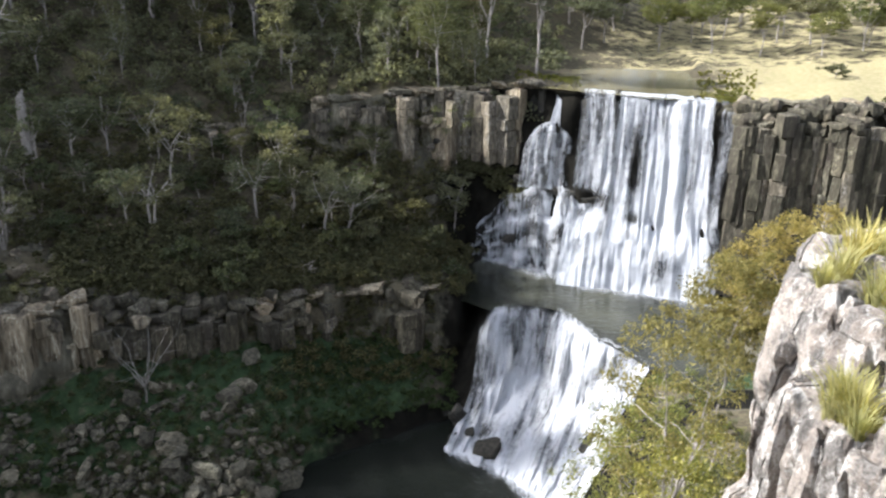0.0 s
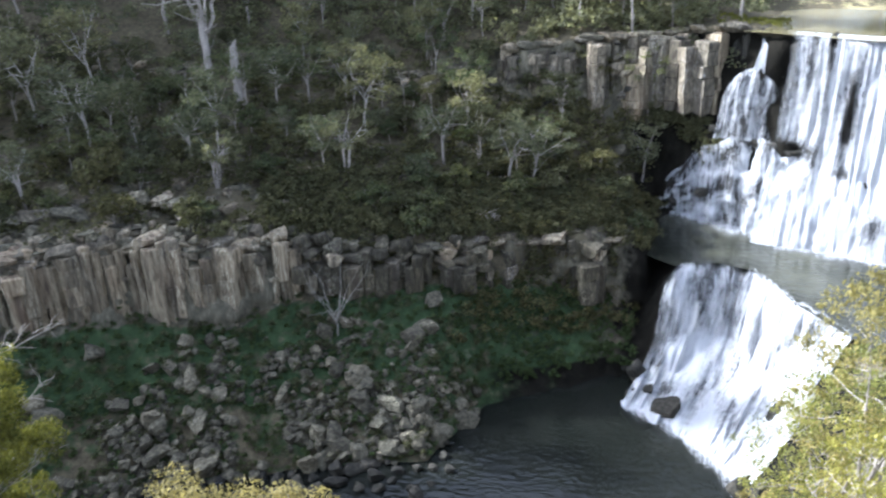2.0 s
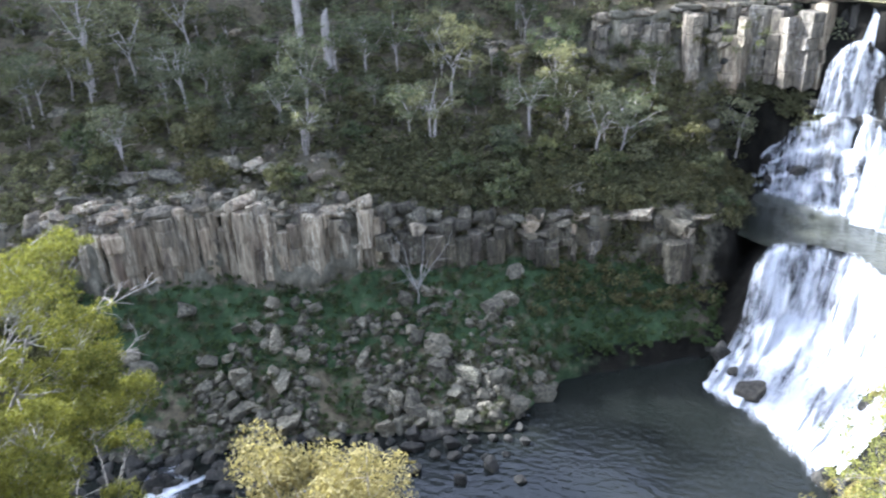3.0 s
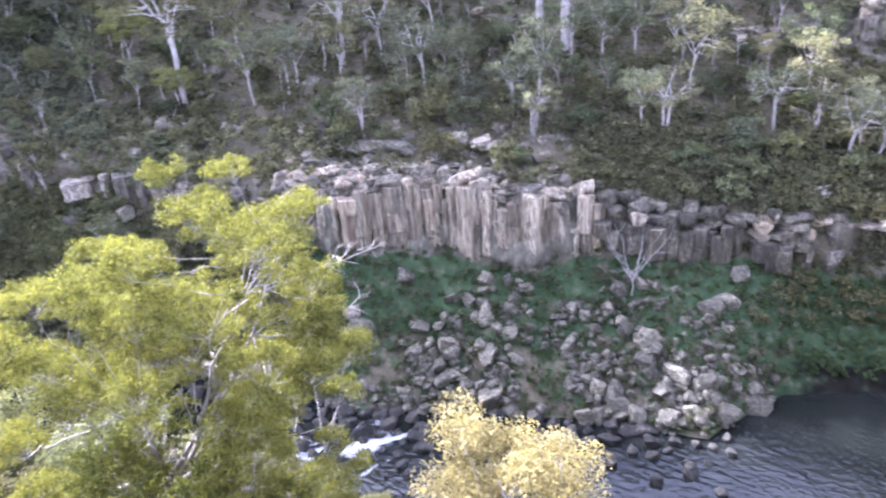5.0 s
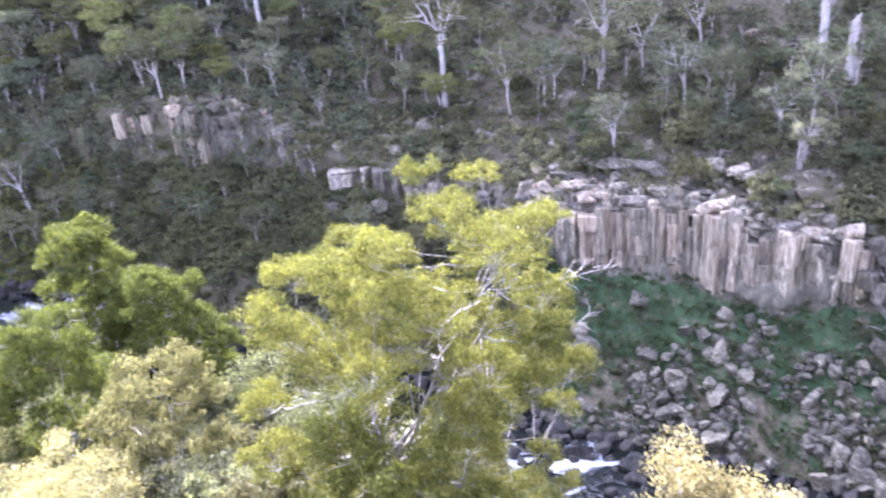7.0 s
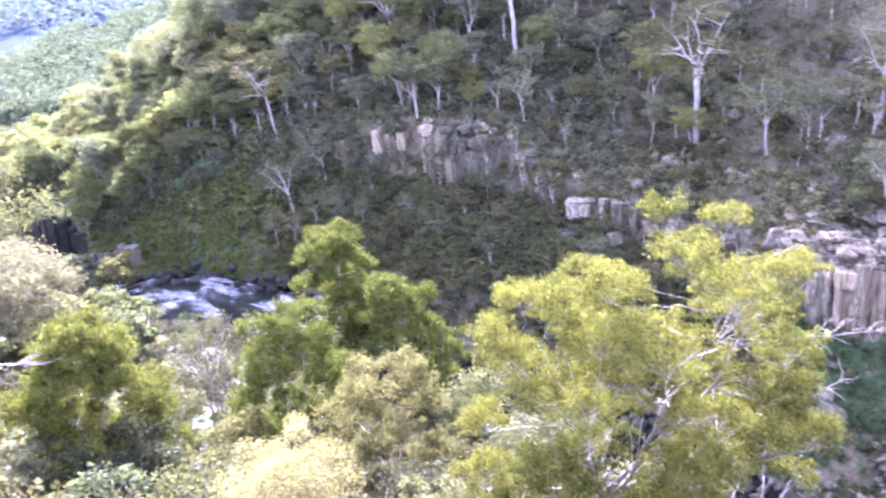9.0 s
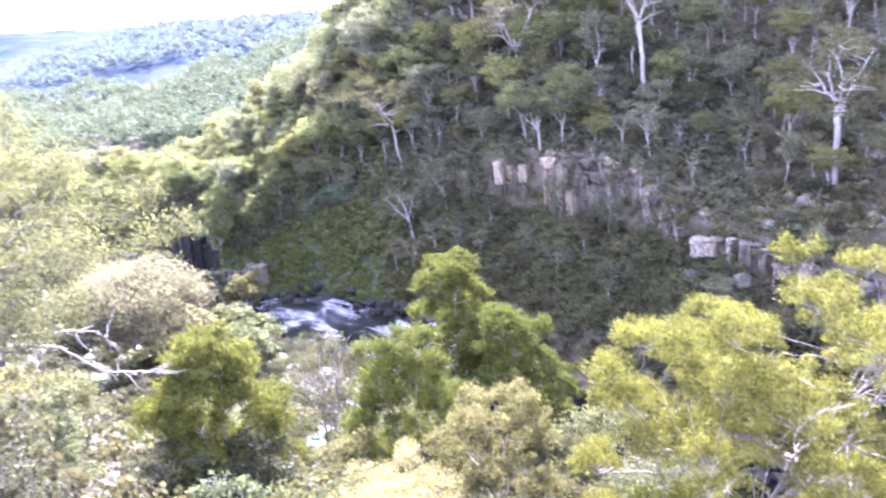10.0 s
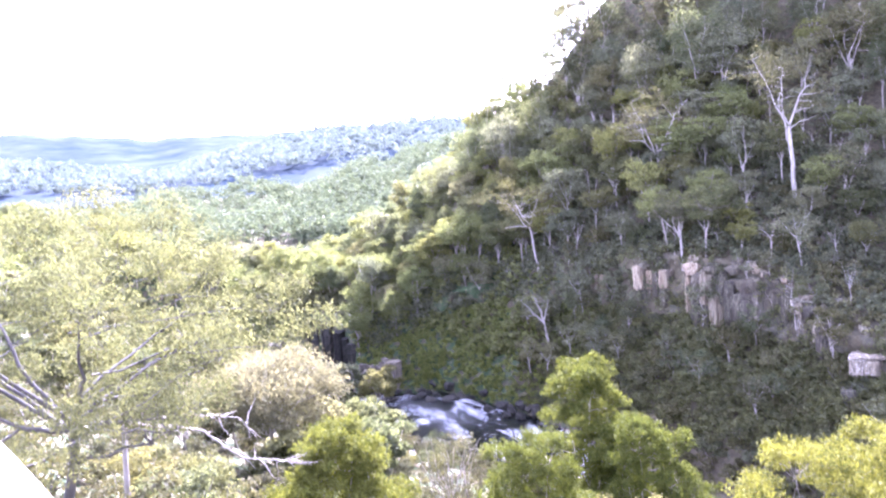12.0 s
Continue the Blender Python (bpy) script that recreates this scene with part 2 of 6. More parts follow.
CLIFF_FOOT = [(-180, 330, 53), (-60, 105, 33), (-30, 86, 13), (-20, 80, 11.2), (-15.7, 80, 11.0), (-12.2, 84.9, 11.0), (-10.4, 89.4, 11.0), (-9.1, 92.2, 11.0), (-6.5, 93.2, 11.0), (-3.6, 91, 11.0), (-1.5, 91, 5), (2, 92, 7), (8, 90, 9), (14, 87, 11),
              (27, 84, 11.5), (30.7, 82.5, 10.2), (37, 85, 12), (46, 88, 12.5), (60, 108, 16), (72, 126, 17), (80, 142, 17), (88, 165, 14), (97.6, 168, 3), (98.3, 178, -2), (101.5, 196, -2), (102.5, 205, 2), (105, 215, 2), (120, 260, 22), (180, 330, 53)]
CLIFF_TOP = [(-180, 340, 53), (-60, 108, 34), (-30, 98, 14), (-20, 98, 11.5), (-14, 101, 11.5), (-7.6, 104.6, 11.5), (-4, 107, 11.5), (-2.4, 107, 11.7), (-1.5, 93, 12.2), (2, 93.5, 15), (8, 91.5, 14.5), (14, 88.5, 15.5), (22, 87, 17),
             (27, 86, 18.6), (31, 84.5, 19.4), (37, 87, 20.4), (46, 90, 20), (52, 100, 19.2), (60, 110, 20.5), (64, 115, 21), (68, 124, 27), (72, 128, 27.5), (80, 144, 26), (86, 162, 20), (97.6, 172, 8), (98.3, 181, 9), (100.4, 194, 8), (101.5, 202, 3), (102.5, 209, 4), (105, 220, 5), (120, 265, 23), (180, 340, 53)]
LEDGE = [(-180, 345, 53), (-60, 110, 35), (-30, 102, 16), (-21, 99.5, 11.6), (-13.5, 101.5, 11.6), (-7.6, 105.6, 11.6), (-4, 109.4, 11.6), (-1.5, 112, 12.4), (2, 104, 19), (8, 100, 18.5), (14, 97, 20), (27, 95, 23), (37, 97, 24), (46, 99, 23.5), (60, 120, 24),
         (68, 130, 30), (80, 150, 30), (86, 166, 23), (97.6, 180, 10), (98.3, 190, 11), (100.4, 203, 10), (101.5, 210, 6), (105, 226, 8), (120, 270, 24), (180, 345, 53)]
WALL_FOOT = [(-180, 350, 54), (-60, 111, 36), (-30, 103, 19), (-21, 101, 13), (-13.5, 103.3, 12.5), (-7.6, 107, 13.5), (-4, 112.3, 20), (-3, 113, 21), (-0.6, 114, 24.5), (3.5, 113.8, 25), (8, 114, 25.6), (14, 118, 29), (27, 122, 31), (40, 125, 33),
             (60, 140, 36), (72, 150, 42), (80, 160, 38), (86, 172, 27), (97.4, 190, 10), (99, 200, 9), (105, 235, 10), (120, 280, 26), (180, 350, 54)]
WALL_TOP = [(-180, 355, 54), (-60, 112, 40), (-30, 105, 37.2), (-18.4, 105, 36.6), (-14.3, 106, 36.2), (-10, 108.8, 36.2), (-6.1, 113, 36.6), (-4, 115, 36), (-1.7, 116, 35.2), (3.5, 116, 34.6), (8, 116.5, 33.5), (14, 122, 33), (27, 126, 34.5),
            (40, 130, 37), (60, 145, 40), (72, 156, 46), (80, 166, 42), (86, 178, 31), (98, 200, 13), (105, 240, 11), (120, 290, 27), (180, 355, 54)]
BENCH = [(-180, 380, 55), (-60, 140, 38), (-30, 140, 38.5), (-20, 140, 37.8), (-16, 138, 36.2), (-10, 134, 36.2), (-6, 130, 37.5), (0, 140, 42), (14, 150, 50), (40, 165, 60), (60, 170, 58), (72, 172, 58), (80, 178, 52), (86, 187, 38),
         (98, 215, 11), (105, 245, 4), (120, 300, 24), (180, 380, 55)]
# From 15 to 76 degrees it is raised, unseen, to shade the far bank.
RIDGE = [(-180, 450, 60), (-60, 260, 60), (-30, 240, 52), (-15, 230, 49), (0, 220, 75), (15, 225, 112), (40, 230, 150), (60, 220, 142), (70, 200, 110), (76, 190, 88), (80, 192, 70), (83, 196, 58), (87.4, 202, 41.5), (93.6, 225, 18), (98, 245, 8), (105, 285, -4), (112, 330, -6), (120, 360, 10), (180, 450, 60)]
VALLEY = [(-180, 600, 55), (-60, 600, 70), (0, 500, 110), (60, 500, 90), (76, 400, 20), (90, 420, -10), (105, 430, -25), (120, 470, 0), (180, 600, 55)]
MID_RIDGE = [(-180, 900, 70), (-60, 900, 90), (0, 900, 120), (60, 900, 100), (80, 800, 42), (89, 800, 24), (94.7, 800, 9), (100, 800, -4), (108, 800, -4), (114, 800, -13), (118, 820, -12), (125, 900, 0), (180, 900, 70)]
FAR_VALLEY = [(-180, 1300, 30), (60, 1300, 40), (90, 1300, -40), (120, 1300, -40), (180, 1300, 30)]
FAR_RIDGE = [(-180, 2000, 80), (60, 2000, 90), (91, 2000, 58), (94.5, 2000, 53), (99.2, 2000, 45), (103.8, 2000, 12), (107, 2000, -8), (110.5, 2000, -26), (113.5, 2000, 0), (117, 2000, 28), (125, 2000, 40), (180, 2000, 80)]
LAST_VALLEY = [(-180, 2700, 0), (180, 2700, 0)]
RANGE = [(-180, 3600, 110), (90, 3600, 60), (103, 3600, 62), (109, 3600, 72), (113, 3600, 100), (117, 3600, 130), (125, 3600, 140), (180, 3600, 110)]
HORIZON = [(-180, 4600, 40), (180, 4600, 40)]
START = [(-180, 0.0, 50.35), (180, 0.0, 50.35)]
LINES = [START, RIM, NEAR_FOOT, NEAR_SLOPE, NEAR_SHORE, FAR_SHORE, CLIFF_FOOT, CLIFF_TOP, LEDGE, WALL_FOOT, WALL_TOP, BENCH, RIDGE, VALLEY, MID_RIDGE, FAR_VALLEY, FAR_RIDGE, LAST_VALLEY, RANGE, HORIZON]
STEPS = [3, 8, 12, 12, 6, 18, 12, 12, 12, 12, 12, 18, 14, 24, 6, 8, 4, 8, 2]


def along(line, az):
    a = np.array(line, float)
    return np.interp(az, a[:, 0], a[:, 1]), np.interp(az, a[:, 0], a[:, 2])


def lattice(ix, iy, seed):
    h = (ix * 374761393 + iy * 668265263 + seed * 974634777) & 0x7FFFFFFF
    h = ((h ^ (h >> 13)) * 1274126177) & 0x7FFFFFFF
    return ((h ^ (h >> 16)) & 0xFFFF) / 65535.0


def value_noise(x, y, seed=0):
    x, y = np.asarray(x, float), np.asarray(y, float)
    ix, iy = np.floor(x).astype(np.int64), np.floor(y).astype(np.int64)
    fx, fy = x - ix, y - iy
    fx, fy = fx * fx * (3 - 2 * fx), fy * fy * (3 - 2 * fy)
    a = lattice(ix, iy, seed) * (1 - fx) + lattice(ix + 1, iy, seed) * fx
    b = lattice(ix, iy + 1, seed) * (1 - fx) + lattice(ix + 1, iy + 1, seed) * fx
    return (a * (1 - fy) + b * fy) * 2 - 1


def fbm(x, y, seed=0, octaves=4):
    s, k = 0.0, 1.0
    for i in range(octaves):
        s = s + k * value_noise(np.asarray(x) * 2 ** i, np.asarray(y) * 2 ** i, seed + i)
        k *= 0.5
    return s


def profile(az):
    """Distances and heights of all the lines at one bearing."""
    d, z = zip(*(along(l, az) for l in LINES))
    return np.array(d), np.array(z)


def ground_at(x, y):
    az = math.degrees(math.atan2(-x, y))
    d, z = profile(az)
    return float(np.interp(math.hypot(x, y), d, z))


def spot(az, k, share, off=0.0):
    """A place on the ground between line k and line k + 1 at a bearing."""
    d, z = profile(az)
    r = d[k] + (d[k + 1] - d[k]) * share + off
    zz = float(np.interp(r, d, z))
    return Vector((-math.sin(radians(az)) * r, math.cos(radians(az)) * r, zz))


def polar(az, d, z=None):
    x, y = -math.sin(radians(az)) * d, math.cos(radians(az)) * d
    return Vector((x, y, ground_at(x, y) if z is None else z))


def mesh_object(name, verts, faces, mat, parent=None, smooth=False):
    me = bpy.data.meshes.new(name)
    me.from_pydata([tuple(v) for v in verts], [], [tuple(f) for f in faces])
    if mat:
        for m in (mat if isinstance(mat, list) else [mat]):
            me.materials.append(m)
    if smooth:
        me.polygons.foreach_set("use_smooth", [True] * len(me.polygons))
    me.update()
    ob = new(name, me)
    if parent:
        ob.parent = parent
    return ob


def quads_object(name, corners, mat, parent=None):
    """corners: array (n, 4, 3) of loose quads."""
    n = len(corners)
    me = bpy.data.meshes.new(name)
    me.vertices.add(4 * n)
    me.vertices.foreach_set("co", np.ascontiguousarray(corners, dtype=np.float32).ravel())
    me.loops.add(4 * n)
    me.loops.foreach_set("vertex_index", np.arange(4 * n, dtype=np.int32))
    me.polygons.add(n)
    me.polygons.foreach_set("loop_start", np.arange(0, 4 * n, 4, dtype=np.int32))
    me.materials.append(mat)
    me.update(calc_edges=True)
    ob = new(name, me)
    if parent:
        ob.parent = parent
    return ob


def ground_material():
    m, n, l, b = material("ground_cover")
    v = coords(n, l, (1, 1, 1), "World")
    big, fine = noise_tex(n, l, v, 0.12, 4), noise_tex(n, l, v, 1.6, 8, 0.7)
    att = n.new("ShaderNodeAttribute")
    att.attribute_name = "cover"
    sep = n.new("ShaderNodeSeparateColor")
    l.new(att.outputs["Color"], sep.inputs[0])
    soil = ramp(n, l, fine, [(0.3, (0.035, 0.03, 0.02)), (0.55, (0.085, 0.072, 0.045)), (0.75, (0.13, 0.12, 0.075))])
    green = ramp(n, l, fine, [(0.3, (0.016, 0.027, 0.011)), (0.6, (0.036, 0.058, 0.025)), (0.8, (0.08, 0.1, 0.045))])
    dry = ramp(n, l, fine, [(0.25, (0.15, 0.16, 0.05)), (0.5, (0.25, 0.214, 0.118)), (0.75, (0.33, 0.285, 0.17))])
    stone = ramp(n, l, noise_tex(n, l, coords(n, l, (1, 1, 0.3), "World"), 1.1, 8, 0.7), [(0.3, (0.028, 0.025, 0.02)), (0.5, (0.085, 0.078, 0.055)), (0.75, (0.19, 0.174, 0.125))])
    wob = maths(n, l, "MULTIPLY", maths(n, l, "SUBTRACT", noise_tex(n, l, v, 0.5, 6, 0.65), 0.5), 1.6)

    def mask(ch):
        return ramp(n, l, maths(n, l, "ADD", sep.outputs[ch], wob), [(0.42, (0, 0, 0)), (0.6, (1, 1, 1))])
    c = mix(n, l, mask(1), soil, green)
    c = mix(n, l, mask(2), c, dry)
    c = mix(n, l, mask(0), c, stone)
    # wet ground and shaded recesses are both darkened in colour here
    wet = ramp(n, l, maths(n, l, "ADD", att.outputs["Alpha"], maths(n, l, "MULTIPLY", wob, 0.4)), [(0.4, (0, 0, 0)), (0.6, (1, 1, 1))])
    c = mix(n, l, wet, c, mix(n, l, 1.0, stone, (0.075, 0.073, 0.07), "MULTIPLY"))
    l.new(c, b.inputs["Base Color"])
    b.inputs["Roughness"].default_value = 0.95
    b.inputs["Specular IOR Level"].default_value = 0.1
    bump(n, l, b, fine, 0.9, 0.25)
    return m


# The blue of distance haze is put into the ranges' base colour.
def haze_tint_material():
    m, n, l, b = material("haze_tinted_ranges")
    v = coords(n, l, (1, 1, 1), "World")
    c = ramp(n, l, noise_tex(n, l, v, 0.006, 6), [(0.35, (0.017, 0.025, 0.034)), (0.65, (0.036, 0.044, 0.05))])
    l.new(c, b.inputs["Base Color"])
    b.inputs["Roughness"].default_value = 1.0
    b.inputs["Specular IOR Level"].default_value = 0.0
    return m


def build_ground():
    azs = np.concatenate([np.arange(-180, -40, 7.0), np.arange(-40, 125, 0.4), np.arange(125, 181, 5.0)])
    rows_d, rows_z = [], []
    cover = []
    n_lines = len(LINES)
    D = np.array([along(l, azs)[0] for l in LINES])
    Z = np.array([along(l, azs)[1] for l in LINES])
    # cover of each band: rock, green, dry; the fourth value darkens wet and shaded ground
    bands = [(0.3, 0.2, 0.5), (0.7, 0.2, 0.2), (0.2, 0.3, 0.3), (0.2, 0.3, 0.2), (0.8, 0, 0), (0.25, 0.6, 0.0), (1, 0.1, 0), (0.45, 0.35, 0.0), (0.3, 0.35, 0.05), (0.85, 0.1, 0), (0.15, 0.3, 0.2), (0.1, 0.35, 0.15)]
    for k in range(n_lines - 1):
        for j in range(STEPS[k]):
            s = j / STEPS[k]
            rows_d.append(D[k] * (1 - s) + D[k + 1] * s)
            rows_z.append(Z[k] * (1 - s) + Z[k + 1] * s)
            a = np.array((*(bands[k] if k < len(bands) else (0, 0.95, 0)), 0.0))
            c = np.tile(a, (len(azs), 1))
            right = (azs < -10) & (azs > -60)
            if k in (10, 11):
                c[right] = (0, 0.25, 0.9, 0)
            if k == 11:
                c[right] = (0, 0.35, 0.55, 0)
            # rock round the falls: dark for the wet and for the shade there
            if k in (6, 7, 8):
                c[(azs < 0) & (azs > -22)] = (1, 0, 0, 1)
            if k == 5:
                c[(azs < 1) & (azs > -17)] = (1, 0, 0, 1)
            # the recess wall, its colour darkened for wet and shade alike
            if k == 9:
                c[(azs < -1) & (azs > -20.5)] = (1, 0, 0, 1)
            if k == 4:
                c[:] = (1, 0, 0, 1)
            # this corner's shade is put into the colour, strongest low down
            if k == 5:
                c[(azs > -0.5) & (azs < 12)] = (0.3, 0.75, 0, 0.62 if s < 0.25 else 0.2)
            if k == 5:
                c[(azs > 12) & (azs < 50)] = (0.2, 0.68 if s > 0.45 else 0.45, 0, 0)
                c[(azs > 50) & (azs < 85)] = (0.25, 0.3, 0.1, 0)
            if k in (6, 7):
                c[(azs > 0) & (azs < 25)] = (0.5 if k == 6 else 0.25, 0.4, 0, 0)
            if k == 10:
                c[(azs < -8) & (azs > -19)] = (0.6, 0.2, 0.2, 0.6)
            if k == 6:
                c[(azs > 76) & (azs < 97)] = (0.3, 0.4, 0.1, 0)
            if k == 6:
                c[(azs > 48) & (azs <= 76)] = (0.45, 0.4, 0, 0)
            if k == 9:
                c[azs > 12] = (0.3, 0.35, 0.05, 0)
            if k in (3, 4, 5, 6, 7, 8, 9, 10, 11, 12, 13):
                c[azs > 100] = (0.1, 0.2, 0.15, 0)
            if k in (5, 6, 7, 8, 9):
                c[azs > 84] = (0.25, 0.55, 0.25, 0)
            if k in (2, 3):
                c[azs > 85] = (0.1, 0.5, 0.08, 0)
            cover.append(c)
    rows_d.append(D[-1]), rows_z.append(Z[-1]), cover.append(np.tile((0, 0.5, 0.1, 0), (len(azs), 1)))
    d, z, cover = np.array(rows_d), np.array(rows_z), np.array(cover, float)
    fade = 9
    padded = np.pad(cover, ((0, 0), (fade, fade), (0, 0)), mode="edge")
    cover = sum(padded[:, i:i + cover.shape[1]] for i in range(2 * fade + 1)) / (2 * fade + 1)
    rad = np.radians(azs)[None, :]
    x, y = -np.sin(rad) * d, np.cos(rad) * d
    # uneven ground: grows with the distance, none on water beds
    slope = np.abs(np.gradient(z, axis=0)) / (np.abs(np.gradient(d, axis=0)) + 0.05)
    amp = np.clip(d * 0.006, 0.02, 0.8) + np.clip((d - 300) * 0.02, 0, 9)
    flat = (z < 0.2) | ((np.abs(z - 11.55) < 0.25) & (azs[None, :] < -1)) | ((np.abs(z - 36.25) < 0.3) & (azs[None, :] < -5))
    amp = np.where(flat, 0.05, amp)
    z = z + amp * fbm(x / (6 + d * 0.03), y / (6 + d * 0.03), 3)
    push = np.clip(slope, 0, 2) * 0.5 * np.clip(d / 60, 0, 1.2)
    r = fbm(azs[None, :] * 0.8 + 0 * z, z * 0.35, 11) * push
    x, y = x - np.sin(rad) * r, y + np.cos(rad) * r
    nr, nc = d.shape
    verts = np.stack([x, y, z], -1).reshape(-1, 3)
    i = np.arange(nr * nc).reshape(nr, nc)
    faces = np.stack([i[:-1, :-1], i[1:, :-1], i[1:, 1:], i[:-1, 1:]], -1).reshape(-1, 4)
    cut = sum(STEPS[:14]) + 2
    far = mesh_object("backdrop", verts[cut * nc:].tolist(), (faces[cut * (nc - 1):] - cut * nc).tolist(), haze_tint_material(), smooth=True)
    tagged(far, "distant ranges with the blue of haze put into their colour", "hills", kind="structure")
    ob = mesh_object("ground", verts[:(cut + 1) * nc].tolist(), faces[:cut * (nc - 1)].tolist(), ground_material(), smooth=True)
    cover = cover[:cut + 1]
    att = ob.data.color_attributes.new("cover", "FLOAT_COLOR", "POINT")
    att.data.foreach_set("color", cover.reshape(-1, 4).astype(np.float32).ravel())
    return tagged(ob, "rocky gorge sides with grass, soil and distant hills", "ground", kind="structure")


ground = build_ground()


# ---------------------------------------------------------------- water
def water_material(name, deep, shallow):
    m, n, l, b = material(name)
    v = coords(n, l, (1, 1, 1), "World")
    murk = ramp(n, l, noise_tex(n, l, v, 0.08, 3), [(0.35, deep), (0.7, shallow)])
    l.new(murk, b.inputs["Base Color"])
    b.inputs["Roughness"].default_value = 0.08
    b.inputs["IOR"].default_value = 1.33
    b.inputs["Specular IOR Level"].default_value = 0.5
    h = maths(n, l, "ADD", noise_tex(n, l, coords(n, l, (1.0, 1.5, 1), "World"), 0.9, 2, 0.5), maths(n, l, "MULTIPLY", noise_tex(n, l, v, 3.2, 2, 0.5), 0.12))
    bump(n, l, b, h, 0.28, 0.25)
    return m


WATER = water_material("river_water", (0.005, 0.006, 0.005), (0.011, 0.012, 0.010))
SHALLOWS = water_material("shallow_brown_water", (0.09, 0.078, 0.04), (0.17, 0.15, 0.085))


def water_sheet(name, edge_a, edge_b, z, label, n=24, mat=WATER):
    """A level or sloping sheet between two lines of (bearing, distance, height)."""
    verts, faces = [], []
    azs = np.linspace(edge_a[0][0], edge_a[-1][0], n * 2)
    for az in azs:
        da, za = along(edge_a, az)
        db, zb = along(edge_b, az)
        for j in range(n + 1):
            s = j / n
            dd = da + (db - da) * s
            verts.append((-math.sin(radians(az)) * dd, math.cos(radians(az)) * dd, za + (zb - za) * s + z))
    for i in range(len(azs) - 1):
        for j in range(n):
            a = i * (n + 1) + j
            faces.append((a, a + 1, a + n + 2, a + n + 1))
    ob = mesh_object(name, verts, faces, mat, smooth=True)
    return tagged(ob, label, "water", kind="structure")


water_sheet("water_lower_pool", [(-14, 50, 0), (10, 46, 0), (46, 50, 0), (60, 66, 0), (81, 90, -0.9), (97, 128, -2.4), (106, 160, -3.2)],
            [(-14, 76, 0), (-9, 76, 0), (-2, 90, 0), (4, 88, 0), (11, 82, 0), (16, 74, 0), (46, 78, 0), (60, 94, 0), (73, 110, -0.9), (85, 146, -1.6), (97, 168, -2.4), (106, 215, -3.2)], 0, "dark rippled pool and river below the falls", 30)
# Paler than the lower pool: the sunlight on it is put into the colour.
water_sheet("water_middle_pool", [(-24, 70, 12), (-15.7, 79.6, 12), (-12.2, 84.6, 12), (-10.4, 89.2, 12), (-9.1, 92, 12), (-6.5, 93, 12), (-3.6, 90.8, 12), (-0.5, 95, 12)], [(-24, 103, 12), (-13, 104, 12), (-7, 109, 12), (-0.5, 114, 12)], 0, "grey green pool between the two falls", 24, water_material("sunlit_pool_water", (0.012, 0.013, 0.010), (0.05, 0.051, 0.037)))
water_sheet("water_upper_river", [(-19.5, 104.6, 36.5), (-14.3, 104.8, 36.5), (-10, 107.8, 36.5), (-5, 112.4, 36.5)], [(-19.5, 112, 36.5), (-17.5, 135, 36.5), (-10, 136, 36.5), (-5, 118, 36.5)], 0, "calm brown river above the falls", 20, SHALLOWS)


def fall_material():
    m, n, l, b = material("falling_water")
    uv = n.new("ShaderNodeUVMap")
    uv.uv_map = "flow"

    def tex(sx, sy, detail, rough):
        mp = n.new("ShaderNodeMapping")
        mp.inputs["Scale"].default_value = (sx, sy, 1)
        l.new(uv.outputs[0], mp.inputs["Vector"])
        return noise_tex(n, l, mp.outputs[0], 1.0, detail, rough)
    streak, middle, broad = tex(8.0, 0.28, 6, 0.75), tex(2.0, 0.09, 6, 0.7), tex(0.4, 0.2, 5, 0.6)
    splash = noise_tex(n, l, coords(n, l, (1, 1, 0.7), "World"), 1.5, 7, 0.75)
    att = n.new("ShaderNodeAttribute")
    att.attribute_name = "dense"
    f = maths(n, l, "ADD", att.outputs["Fac"], 0.18)
    for tex_, share in ((streak, 1.0), (middle, 0.6), (broad, 0.6), (splash, 0.6)):
        f = maths(n, l, "ADD", f, maths(n, l, "MULTIPLY", maths(n, l, "SUBTRACT", tex_, 0.5), share))
    alpha = ramp(n, l, f, [(0.36, (0.0, 0.0, 0.0)), (0.6, (0.42, 0.42, 0.42)), (0.88, (1, 1, 1))])
    b.inputs["Base Color"].default_value = (0.62, 0.635, 0.655, 1)
    b.inputs["Roughness"].default_value = 0.5
    b.inputs["Subsurface Weight"].default_value = 0.0
    bump(n, l, b, maths(n, l, "ADD", streak, splash), 0.5, 0.25)
    back = n.new("ShaderNodeBsdfTranslucent")
    back.inputs[0].default_value = (0.6, 0.62, 0.64, 1)
    clear = n.new("ShaderNodeBsdfTransparent")
    body = n.new("ShaderNodeMixShader")
    body.inputs[0].default_value = 0.45
    l.new(b.outputs[0], body.inputs[1])
    l.new(back.outputs[0], body.inputs[2])
    veil = n.new("ShaderNodeMixShader")
    l.new(alpha, veil.inputs[0])
    l.new(clear.outputs[0], veil.inputs[1])
    l.new(body.outputs[0], veil.inputs[2])
    l.new(veil.outputs[0], n["Material Output"].inputs[0])
    return m


FALL = fall_material()


